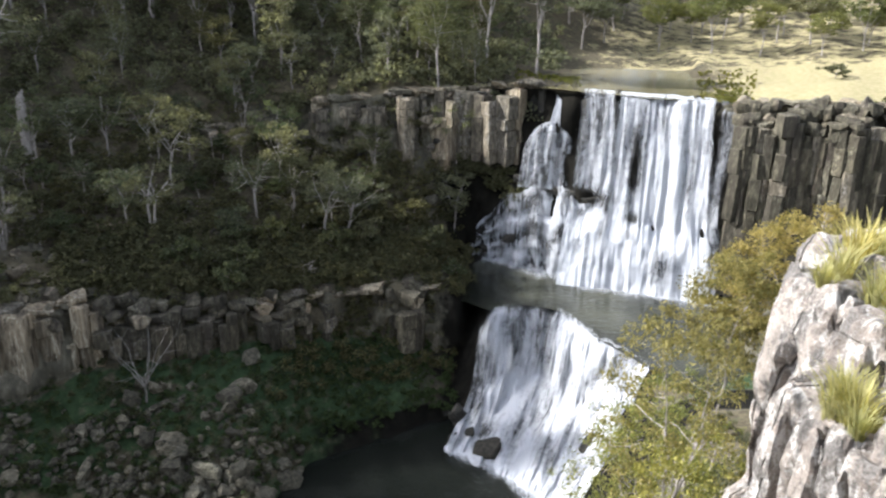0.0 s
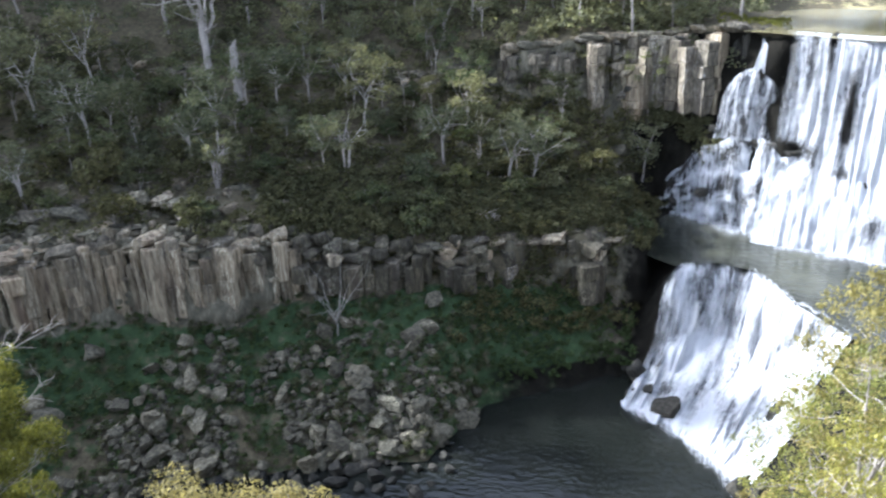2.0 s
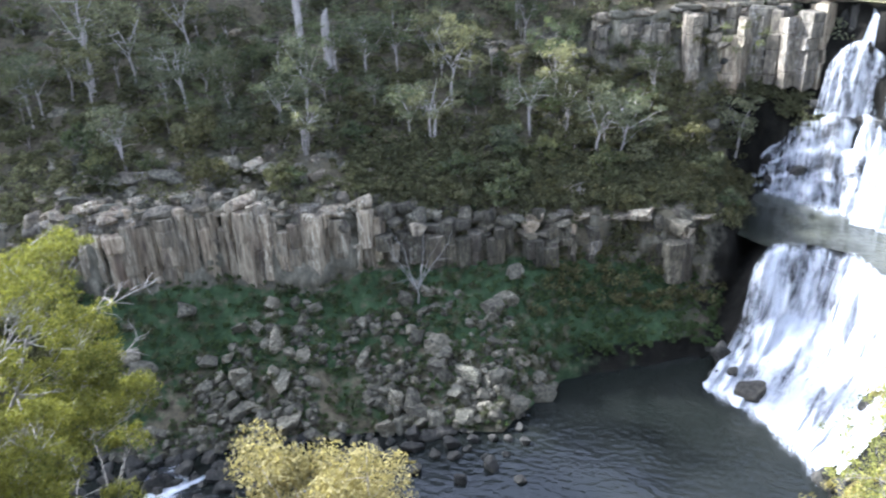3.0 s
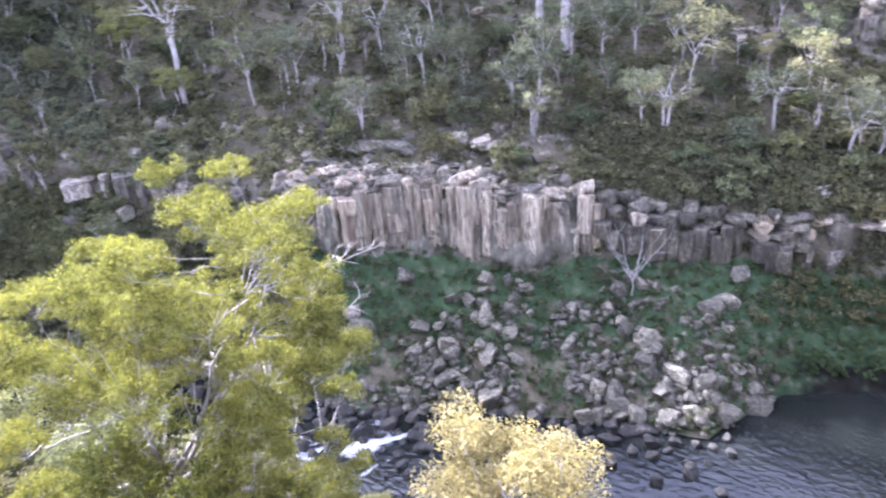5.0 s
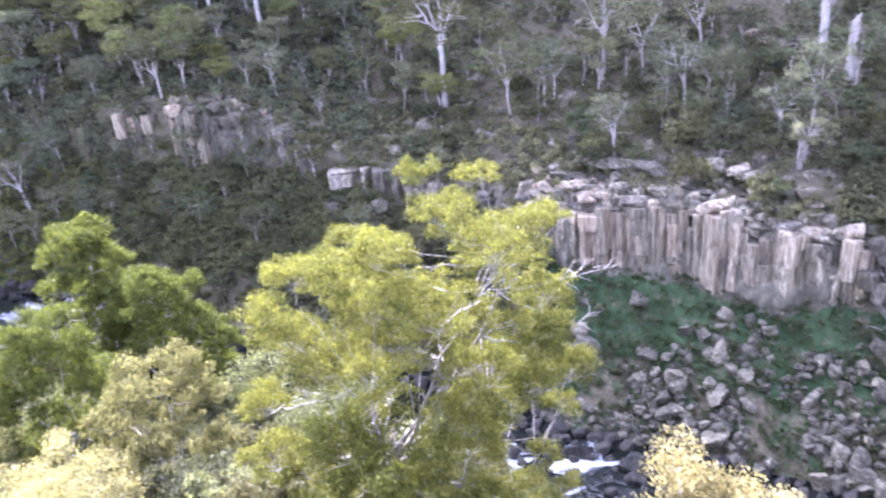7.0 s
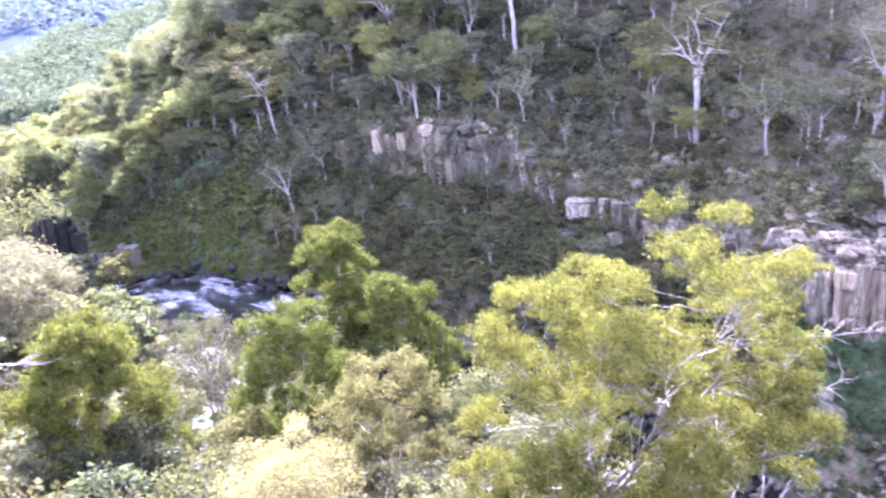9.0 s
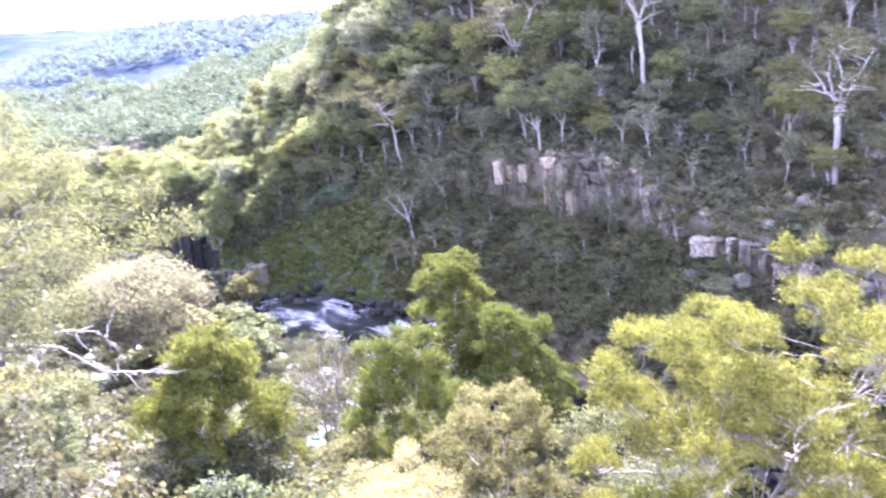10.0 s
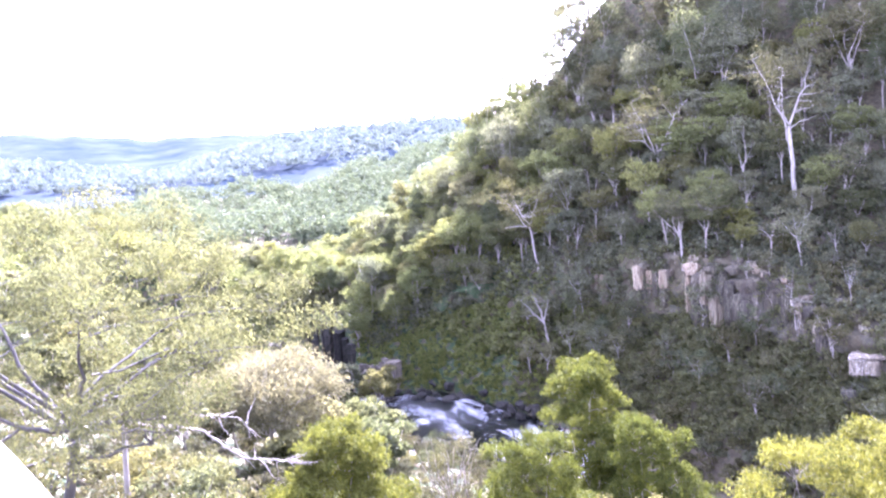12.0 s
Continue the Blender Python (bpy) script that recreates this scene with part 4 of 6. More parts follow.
scatter(shrubs, spots_between(rng, 260, -1, 84, 7, 10, 1.8), rng, 0.7, 1.7, "shrubs on the far slope")
tall = [far_gum(240 + i, 17.0, "tall gum tree with a dense crown on the ridge side", 0.24 + 0.03 * i, (LEAF_GREY, LEAF_GREEN, LEAF_DARK)[i], 130, 26, 0.42, (BARK, PALEBARK, BARK)[i], 0.013, name="ridge_gum") for i in range(3)]
scatter(tall, spots_between(rng, 270, -9, 92, 10, 12, 4.2), rng, 0.6, 1.2, "tall gums on the ridge side")
sunny = [far_gum(260 + i, 11.0, "sunlit gum tree with a full yellow-green crown", 0.34, (LEAF_GREEN, LEAF_SUNNY, LEAF_SUNNY)[i], 130, 26, 0.3, BARK, 0.014, name="sunlit_gum") for i in range(3)]
scatter(sunny, spots_between(rng, 290, 83, 124, 6, 12, 3.8, lambda az, r, z: r > 165 and not (97.6 < az < 101.0 and r < 188)), rng, 0.6, 1.2, "sunlit trees on the spur")
bank = [far_gum(280 + i, 10.0, "spreading grey-green gum tree at the edge of the meadow", 0.4, (LEAF_SUNNY, LEAF_SUNNY, LEAF_GREY)[i], 90, 24, 0.36, PALEBARK, 0.015, name="meadow_gum") for i in range(3)]
scatter(bank, spots_between(rng, 105, -42, -6, 11, 12, 5.0, lambda az, r, z: r > (150 if -17 < az < -11 else 140), 0.0, 0.7), rng, 0.6, 1.2, "trees behind the meadow")
meadow_bush = place(tree("meadow_bush", 301, 2.4, 1.3, 2.2, 0.9, 22, 0.6, 70, 0.24, LEAF_DARK, BARK, 0.08, "low round bush on the dry meadow", "bush", limbs=5, fork=0.25), polar(-25.6, 126))


# ---------------------------------------------------------------- near bank: trees close to the lookout
def near_tree(name, az, dist, top, crown_bottom, crown_r, seed, leaf_mat, clumps, leaves, leaf_size, label, bark=PALEBARK, trunk=0.28, clump_r=None, limbs=7, bare=6, stems=1, lean=(0, 0), category="tree", aspect=0.34, lobes=0.12, squash=0.8, boxy=0.15, hollow=0.45):
    p = polar(az, dist)
    h = top - p.z
    cz = (top + crown_bottom) / 2 - p.z
    ch = (top - crown_bottom) / 2
    cr = clump_r or crown_r * 0.26
    t = tree(name, seed, h, cz, crown_r - cr * 0.6, ch - cr * 0.4, clumps, cr, leaves, leaf_size, leaf_mat, bark, trunk, label, category, limbs=limbs, fork=min(0.5, max(0.15, (crown_bottom - p.z) / h + 0.05)), bare=bare, stems=stems, lean=lean, aspect=aspect, hollow=hollow, lobes=lobes, squash=squash, boxy=boxy, twig=0.0012)
    return place(t, p, radians(az))


def billow_tree(name, p, turn, lobes, fork, foot, seed, leaf_mat, bark, trunk_r, label, leaves=140, size=0.13, clump=0.44, density=7.5, limbs=9, spurs=(), category="tree", droop=0.9, limb_share=0.55, bare=0):
    """A tree whose crown is many separate domes of hanging leaves on spreading limbs. lobes: (x, y, z, radius) above the base; fork: where the trunk splits."""
    rng = np.random.default_rng(seed)
    lobes = np.array(lobes, float)
    verts, faces = [], []
    foot, fork = np.array((*foot, -0.6), float), np.array(fork, float)
    line = bent(rng, foot, fork, 7, 0.12)
    tube(verts, faces, line, np.linspace(trunk_r, trunk_r * 0.75, 7), 8)
    nodes, nrad = list(line[5:]), [trunk_r * 0.7] * 2
    order = np.argsort(-np.linalg.norm(lobes[:, :3] - fork, axis=1))
    for k in order[:: max(1, len(order) // limbs)]:
        end = fork + (lobes[k, :3] - fork) * rng.uniform(0.75, 0.95)
        lb = bent(rng, fork, end, 9, 0.17)
        lb[1:-1, 2] -= 0.06 * np.linalg.norm(end - fork) * np.sin(np.linspace(0, 3.14, 9))[1:-1]
        rad = np.linspace(trunk_r * limb_share, trunk_r * 0.12, 9)
        tube(verts, faces, lb, rad, 6)
        nodes += list(lb[1:])
        nrad += list(rad[1:])
    nodes, nrad = np.array(nodes), np.array(nrad)
    cl, cr = [], []
    for x, y, z, r in lobes:
        c = np.array((x, y, z))
        dd = np.linalg.norm(nodes - c, axis=1) + np.clip(nodes[:, 2] - z, 0, None) * 2
        k = int(np.argmin(dd))
        hub = c - np.array((0, 0, 0.35 * r))
        r0 = min(nrad[k] * 0.7, 0.03 + 0.02 * r)
        tube(verts, faces, bent(rng, nodes[k], hub, 6, 0.2), np.linspace(r0, r0 * 0.45, 6), 5)
        for i in range(int(density * r * r) + 5):
            v = rng.normal(0, 1, 3)
            v /= np.linalg.norm(v)
            v[2] = abs(v[2]) if rng.uniform() < 0.75 else -0.4 * abs(v[2])
            q = c + v * r * rng.uniform(0.5, 1.0) * np.array((1, 1, 0.75))
            cl.append(q)
            cr.append(clump * rng.uniform(0.6, 1.3))
            if i % 2 == 0:
                tube(verts, faces, bent(rng, hub, q, 4, 0.2), np.linspace(r0 * 0.4, r0 * 0.12, 4), 4)
    for e in spurs:
        e = np.array(e)
        k = int(np.argmin(np.linalg.norm(nodes - e * (0.7, 0.7, 0.95), axis=1)))
        lb = bent(rng, nodes[k], e, 8, 0.16)
        tube(verts, faces, lb, np.linspace(0.05, 0.015, 8), 5)
        for i in range(16):
            q = lb[rng.integers(4, 8)]
            tube(verts, faces, bent(rng, q, q + rng.normal(0, 0.35, 3) + (e - nodes[k]) * 0.1, 4, 0.25), np.linspace(0.022, 0.007, 4), 4)
    for i in range(bare):
        k = rng.integers(2, len(nodes))
        out = (nodes[k] - fork) * (1, 1, 0.6) + rng.normal(0, 1.2, 3)
        e = nodes[k] + out / np.linalg.norm(out) * rng.uniform(1.0, 2.6)
        lb = bent(rng, nodes[k], e, 7, 0.22)
        tube(verts, faces, lb, np.linspace(0.024, 0.009, 7), 4)
        for j in range(3):
            q = lb[rng.integers(2, 7)]
            tube(verts, faces, bent(rng, q, q + (e - nodes[k]) * 0.35 + rng.normal(0, 0.25, 3), 5, 0.2), np.linspace(0.018, 0.007, 5), 4)
    ob = tagged(new(name), label, category)
    mesh_object("trunk", verts, faces, bark, ob, smooth=True)
    quads_object("crown", leaf_quads(rng, cl, cr, leaves, size, 0.3, droop, 0.8), leaf_mat, ob)
    return place(ob, p, turn)


def crown_lobes(seed, n, radius, bottom, top, lobe, pointed=0.0, inner=0.25):
    """Lobes spread through an egg-shaped crown; pointed draws it together upwards."""
    g = np.random.default_rng(seed)
    out = []
    for i in range(n):
        h = (i + g.uniform(0, 1)) / n
        a = i * 2.4 + g.normal(0, 0.3)
        wide = radius * (math.sin(math.pi * (0.12 + 0.8 * h)) ** 0.6 * (1 - pointed * h))
        k = g.uniform(inner, 1.0) ** 0.5
        out.append((math.cos(a) * wide * k, math.sin(a) * wide * k, bottom + (top - bottom) * h, lobe * g.uniform(0.7, 1.3) * (1 - 0.35 * h * (pointed > 0))))
    return out


BRIGHT_LOBES = [(1.7, 43.2, 0.9), (-0.6, 43.5, 0.75), (3.8, 41.5, 1.0), (0.4, 41.8, 1.3), (1.9, 40.3, 1.9), (-2.3, 40.6, 1.5), (-3.6, 41.4, 0.6), (-5.4, 39.9, 1.2), (-3.0, 38.6, 1.9), (-0.2, 38.1, 2.0), (3.4, 38.4, 1.3),
                (4.9, 35.2, 1.0), (-5.7, 37.2, 1.6), (1.4, 35.3, 1.8), (-2.9, 35.6, 1.4), (-7.2, 34.5, 1.3), (2.6, 33.6, 1.0), (0.3, 31.4, 2.3), (-4.4, 32.0, 1.3), (-4.2, 39.9, 1.3), (-4.5, 36.0, 1.5), (-6.4, 38.4, 1.1), (3.9, 36.4, 1.1), (3.5, 34.8, 1.2), (4.5, 33.4, 0.8), (-7.0, 32.0, 1.6), (4.0, 31.4, 0.7), (-1.6, 29.0, 2.2), (2.6, 28.6, 1.8), (-5.5, 28.8, 2.0)]


def bright_gum():
    base = polar(56.0, 27)
    g = np.random.default_rng(52)
    lobes = []
    for x, z, r in BRIGHT_LOBES:
        n = 1 if r < 0.95 else 2 if r < 1.5 else 3
        reach = 4.6 * math.sqrt(max(0.1, 1 - (x / 8) ** 2)) * (0.35 + 0.65 * min(1.0, (44.5 - z) / 6))
        for i in range(n):
            y = g.uniform(-0.6, 0.6) if n == 1 else reach * (2 * i / (n - 1) - 1) * g.uniform(0.6, 1.0)
            far = 1 + y / 30
            lobes.append((x * far + g.normal(0, 0.15), y, 52 + (z - 52) * far - base.z, r * g.uniform(0.85, 1.05)))
    for i in range(20):
        h, a = g.uniform(0, 1), g.uniform(0, 6.28)
        wide = 6.3 * (1 - 0.75 * h ** 1.6) * g.uniform(0.15, 0.95) ** 0.5
        lobes.append((math.cos(a) * wide - 1.4 + 2.2 * h, math.sin(a) * wide * 0.8, 28.5 + 13.5 * h - base.z, g.uniform(1.0, 1.9)))
    return billow_tree("bright_gum_tree", base, radians(56.0), lobes, (-3.2, -0.6, 31.2 - base.z), (-4.0, 0.5), 401, LEAF_BRIGHT, SILVERBARK, 0.21, "large sunlit gum tree with bright yellow-green leaves and pale limbs", bare=150, spurs=[(6.0, -0.6, 39.6 - base.z), (5.2, -1.2, 38.0 - base.z)])


def domed_tree(name, az, dist, top, bottom, radius, seed, leaf_mat, n, lobe, label, bark=PALEBARK, trunk=0.22, pointed=0.0, leaves=80, size=0.24, clump=0.6, density=5.0, fork=None, foot=(0, 0), category="tree", inner=0.25, limb_share=0.55):
    p = polar(az, dist)
    lobes = crown_lobes(seed, n, radius - lobe * 0.5, bottom + lobe * 0.5 - p.z, top - lobe * 0.7 - p.z, lobe, pointed, inner)
    fork = fork or (0, 0, max(0.8, bottom - p.z + 0.15 * (top - bottom)))
    return billow_tree(name, p, radians(az), lobes, fork, foot, seed, leaf_mat, bark, trunk, label, leaves, size, clump, density, 7, category=category, limb_share=limb_share)


bright_gum()
domed_tree("lower_gum_tree", 62.0, 25, 35.5, 26.0, 4.0, 431, LEAF_BRIGHT, 26, 1.4, "bright green gum tree lower on the slope", trunk=0.16, size=0.18, clump=0.5, density=7)
near_tree("lower_gum_tree", 65.0, 46, 25.0, 14.0, 4.2, 432, LEAF_GREEN, 55, 240, 0.28, "green gum tree leaning over the river", trunk=0.18)
near_tree("lower_gum_tree", 70.5, 56, 22.0, 10.0, 4.6, 433, LEAF_GREEN, 55, 240, 0.32, "green gum tree beside the river", trunk=0.18)
near_tree("lower_gum_tree", 58.5, 40, 24.0, 16.0, 3.4, 434, LEAF_GREY, 50, 220, 0.25, "grey-green gum tree above the rapids", trunk=0.16)
near_tree("yellow_wattle", 33.0, 18, 38.6, 33.0, 2.9, 402, LEAF_YELLOW, 60, 520, 0.13, "sunlit olive-yellow treetop below the lookout", trunk=0.14)
domed_tree("round_green_tree", 99.9, 42, 37.0, 25.5, 5.9, 403, LEAF_LIVELY, 64, 1.5, "dense round dark-green tree on the near slope", BARK, 0.24, pointed=0.55, leaves=110, size=0.2, clump=0.55, density=7)
domed_tree("green_gum_tree", 85.5, 52, 31.4, 15.0, 6.4, 404, LEAF_LIVELY, 48, 1.8, "green gum tree with a domed crown above the river", pointed=0.4, size=0.26, clump=0.65)
domed_tree("green_gum_tree", 81.4, 72, 30.4, 12.0, 6.0, 405, LEAF_LIVELY, 46, 1.9, "tall green gum tree with layered crown beside the river", trunk=0.25, pointed=0.4, size=0.32, clump=0.75)
domed_tree("green_gum_tree", 77.3, 66, 27.0, 11.0, 6.6, 415, LEAF_LIVELY, 50, 1.9, "green gum tree with layered crown beside the river", trunk=0.25, pointed=0.3, size=0.3, clump=0.75)
domed_tree("olive_gum_tree", 79.0, 41, 31.0, 22.0, 4.4, 406, LEAF_OLIVE, 30, 1.4, "grey-olive gum tree with a broad crown", size=0.22, clump=0.55)
near_tree("sparse_gum_tree", 91.5, 66, 26.5, 17.0, 4.6, 407, LEAF_BRUSH, 34, 90, 0.36, "thin grey tree with a sparse see-through crown", trunk=0.14, stems=3)
near_tree("pale_shrub", 87.5, 22, 39.0, 35.2, 2.4, 408, LEAF_YELLOW, 60, 420, 0.1, "pale sunlit shrub with fine olive leaves", trunk=0.08, stems=2, category="shrub")
domed_tree("spreading_gum_tree", 117.0, 24, 51.0, 43.5, 6.6, 409, LEAF_OLIVE, 46, 1.2, "old gum tree with thick twisting pale limbs and thin foliage", DARKBARK, 0.17, leaves=140, size=0.115, clump=0.6, density=5, fork=(-0.2, -0.8, 44.7 - polar(117.0, 24).z), foot=(-1.2, 0))


def fallen_branches():
    """Two long twisting dead limbs that lie over the brush, with forked ends."""
    g = np.random.default_rng(410)
    p = polar(111.0, 31)
    verts, faces = [], []
    for run in FALLEN:
        pts = np.array([(x, y, z - p.z) for x, y, z in run], float)
        for a, b, k in zip(pts, pts[1:], range(9)):
            tube(verts, faces, bent(g, a, b, 7, 0.12), np.linspace(0.06 - 0.012 * k, 0.048 - 0.012 * k, 7), 6)
            for i in range(4):
                q = a + (b - a) * g.uniform(0.2, 1.0)
                tube(verts, faces, bent(g, q, q + (b - a) * 0.3 + g.normal(0, 0.4, 3), 6, 0.22), np.linspace(0.035, 0.01, 6), 4)
        q = pts[-1]
        for i in range(8):
            tube(verts, faces, bent(g, q, q + (pts[-1] - pts[-2]) * g.uniform(0.3, 0.8) + g.normal(0, 0.22, 3), 6, 0.2), np.linspace(0.02, 0.006, 6), 4)
    tube(verts, faces, bent(g, np.array((FALLEN[0][0][0] - 0.4, 0.6, -0.3)), np.array((FALLEN[0][0][0], 0, FALLEN[0][0][2] - p.z)), 6, 0.08), np.linspace(0.13, 0.09, 6), 7)
    ob = tagged(new("fallen_gum_branches"), "bleached dead branches lying over the shrubs", "branches")
    mesh_object("trunk", verts, faces, PALEBARK, ob, smooth=True)
    return place(ob, p, radians(111.0))


FALLEN = [[(-1.8, 0, 41.9), (-1.0, -0.2, 42.0), (0.6, -0.6, 42.0), (2.3, -0.2, 41.4), (2.6, 0.2, 40.8)], [(-1.8, 0, 41.9), (1.0, 0.5, 40.9), (2.4, 0.3, 39.5), (4.1, 0.6, 38.9)]]
fallen_branches()
near_tree("slanted_green_tree", 113.5, 30, 40.5, 35.0, 2.4, 411, LEAF_GREEN, 34, 220, 0.2, "small leaning dark-green tree", BARK, trunk=0.1, lean=(0.8, 0))
near_tree("brown_topped_tree", 104.5, 85, 29.5, 21.0, 9.0, 412, LEAF_BROWN, 130, 240, 0.36, "broad tree with a brownish olive crown by the river bend", trunk=0.25)
for az, dist, top, bot, r, seed, mat in ((-18.6, 17, 45.0, 38.5, 2.3, 420, LEAF_SHRUB), (-16.6, 19, 41.5, 36.0, 2.2, 421, LEAF_BANK), (-20.5, 15, 43.0, 38.0, 1.9, 422, LEAF_BANK), (-14.6, 20, 37.0, 32.5, 1.9, 423, LEAF_SHRUB),
                                         (-21.5, 38, 39.5, 33.5, 3.0, 424, LEAF_SHRUB), (-25.0, 42, 41.0, 33.0, 3.6, 425, LEAF_SHRUB), (-30.0, 36, 42.5, 36.0, 3.6, 426, LEAF_SHRUB), (-18.5, 24, 40.0, 34.0, 2.2, 427, LEAF_BANK)):
    near = dist < 30
    t = domed_tree("olive_shrub", az, dist, top, bot, r, seed, mat, 34 if near else 30, r * 0.27, "sunlit olive shrub with thin pale stems below the rim", trunk=0.07, leaves=30 if near else 45, size=0.11 if near else 0.2, clump=0.26 if near else 0.5, density=11 if near else 6, category="shrub", limb_share=0.7)
    tagged(t, group="shrubs below the rim")
rng = np.random.default_rng(17)
brush = [tree("brush", 440 + i, 3.0, 1.7, 1.6, 1.1, 22, 0.6, 110, 0.2, (LEAF_BRUSH, LEAF_OLIVE, LEAF_BRUSH, LEAF_GREEN)[i], PALEBARK, 0.05, "sunlit olive brush with fine leaves", "shrub", limbs=5, fork=0.2, bare=6, stems=2) for i in range(4)]
scatter(brush, spots_between(rng, 190, 74, 124, 2, 4, 2.2, lambda az, r, z: r > 22), rng, 0.7, 1.7, "brush on the near slope")
scatter([copy_thing(b, Matrix()) for b in brush], spots_between(rng, 130, -34, 76, 2, 4, 2.2, None, 0.25), rng, 0.6, 1.3, "brush on the near slope")
small = [far_gum(460 + i, 7.0, "small sunlit gum tree with olive leaves", 0.42, (LEAF_OLIVE, LEAF_GREY, LEAF_GREEN)[i], 120, 26, 0.35, PALEBARK, 0.02, bare=5, name="small_gum") for i in range(3)]
scatter(small, spots_between(rng, 80, 96, 124, 3, 5, 4.2, lambda az, r, z: r > 70), rng, 0.7, 1.5, "small gums on the near slope")

scatter([copy_thing(b, Matrix()) for b in shrubs], spots_between(rng, 110, 46, 86, 5, 6, 2.0, None, 0.1), rng, 0.7, 1.8, "shrubs on the lower bank")
scatter([copy_thing(b, Matrix()) for b in gums], spots_between(rng, 40, 50, 86, 5, 7, 3.5, None, 0.25), rng, 0.5, 1.0, "gums on the lower bank")

# far woods: crowns packed over the distant slopes
def woods(name, n, az0, az1, k0, k1, lo, hi, r, count, size, mat, label, seed):
    g = np.random.default_rng(seed)
    c, rad_ = [], []
    for i in range(n):
        az = g.uniform(az0, az1)
        d, z = profile(az)
        dd = d[k0] + (d[k1] - d[k0]) * g.uniform(lo, hi)
        x, y = -math.sin(radians(az)) * dd, math.cos(radians(az)) * dd
        amp = min(max(dd * 0.006, 0.02), 0.8) + min(max((dd - 300) * 0.02, 0), 9)
        zz = float(np.interp(dd, d, z)) + amp * float(fbm(x / (6 + dd * 0.03), y / (6 + dd * 0.03), 3))
        s = g.uniform(0.6, 1.3) * r
        c += [(x, y, zz + s * 1.0), (x + g.normal(0, 0.5) * s, y + g.normal(0, 0.5) * s, zz + s * 1.6)]
        rad_ += [s, s * 0.75]
    q = leaf_quads(g, c, rad_, count, size, 0.8, 0.0, 0.8)
    return tagged(quads_object(name, q, mat), label, "woods", kind="stuff")


woods("spur_woods", 760, 84, 125, 12, 13, 0.0, 0.6, 4.2, 120, 0.75, LEAF_SUNNY, "sunlit gum woods over the back of the spur", 71)
woods("river_woods", 900, 102.3, 125, 4, 12, 0.0, 1.0, 3.0, 90, 0.6, LEAF_SUNNY, "sunlit gum woods beyond the river bend", 78)
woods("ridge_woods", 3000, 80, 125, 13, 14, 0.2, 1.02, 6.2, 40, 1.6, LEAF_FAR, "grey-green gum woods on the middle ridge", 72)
# Pale, flat leaf colours stand in for haze over the far ridge.
woods("far_woods", 2400, 82, 125, 15, 16, 0.3, 1.02, 9.0, 14, 4.5, leaf_material("haze_tinted_gum_crowns", (0.068, 0.088, 0.072), (0.112, 0.136, 0.108), (1.0, 1.0, 1.0), 0.3), "gum woods on the far ridge with haze put into their colour", 55)
woods("scrub", 3000, -2, 84, 7, 10, 0.0, 1.0, 0.8, 22, 0.34, LEAF_DARK, "low dark scrub and ferns over the far slope", 73)
woods("hillside_scrub", 2600, -8, 98, 9, 12, 0.0, 1.0, 1.6, 34, 0.5, LEAF_GREY, "dark understorey beneath the ridge trees", 74)
woods("upper_scrub", 900, -4, 30, 10, 11, 0.0, 1.0, 1.2, 32, 0.42, LEAF_GREY, "grey-green scrub beneath the gums above the falls", 52)
woods("corner_scrub", 450, -1, 13, 5, 9, 0.15, 1.0, 0.9, 30, 0.3, LEAF_DARK, "dark ferns and scrub in the shaded corner", 79)
woods("foot_scrub", 1700, 60, 84, 5, 7, 0.3, 1.0, 1.0, 34, 0.34, LEAF_GREEN, "grey-green scrub at the foot of the weathered columns", 56)
woods("cliff_scrub", 260, 75, 97, 6, 7, 0.0, 1.0, 1.4, 30, 0.45, LEAF_GREY, "grey-green scrub hanging on the low cliff", 68)
woods("ledge_scrub", 1200, 0, 27, 6, 8, 0.0, 1.0, 0.8, 26, 0.32, LEAF_DARK, "dark scrub over the broken ledge", 66)
woods("ledge_scrub", 350, 46, 68, 6, 8, 0.0, 1.0, 0.9, 26, 0.34, LEAF_GREY, "grey-green scrub over the broken ledge", 67)
woods("bank_scrub", 1600, 48, 86, 5, 6, 0.1, 1.0, 0.8, 24, 0.34, LEAF_DARK, "low scrub on the lower bank", 77)
woods("near_scrub", 2200, 20, 125, 2, 4, 0.1, 1.0, 0.9, 30, 0.32, LEAF_BRUSH, "sunlit low scrub on the near slope", 75)
slope = [far_gum(490 + i, 11.0, "gum tree with a rounded grey-olive crown on the steep slope", 0.32, (LEAF_GREY, LEAF_SUNNY, LEAF_OLIVE)[i], 130, 22, 0.4, (PALEBARK, BARK, BARK)[i], 0.014, name="hillside_gum") for i in range(3)]
scatter(slope, spots_between(rng, 100, 70, 97, 7, 11, 5.0), rng, 0.6, 1.25, "gums on the steep slope")
scatter([copy_thing(t, Matrix()) for t in slope], spots_between(rng, 45, 55, 75, 8, 11, 6.0), rng, 0.6, 1.1, "gums on the steep slope")
woods("slope_scrub", 1500, 60, 97.4, 7, 10, 0.0, 1.0, 1.1, 28, 0.42, LEAF_GREY, "grey-green scrub and ferns on the steep slope", 60)
woods("bend_grass", 1500, 80, 97.6, 5, 7, 0.05, 1.0, 0.6, 26, 0.36, BEND_GRASS, "olive grass tufts on the bank at the bend", 59)
woods("spur_scrub", 430, 84, 97.6, 5, 9, 0.3, 1.0, 1.3, 26, 0.6, LEAF_SUNNY, "scrub along the foot of the spur", 76)

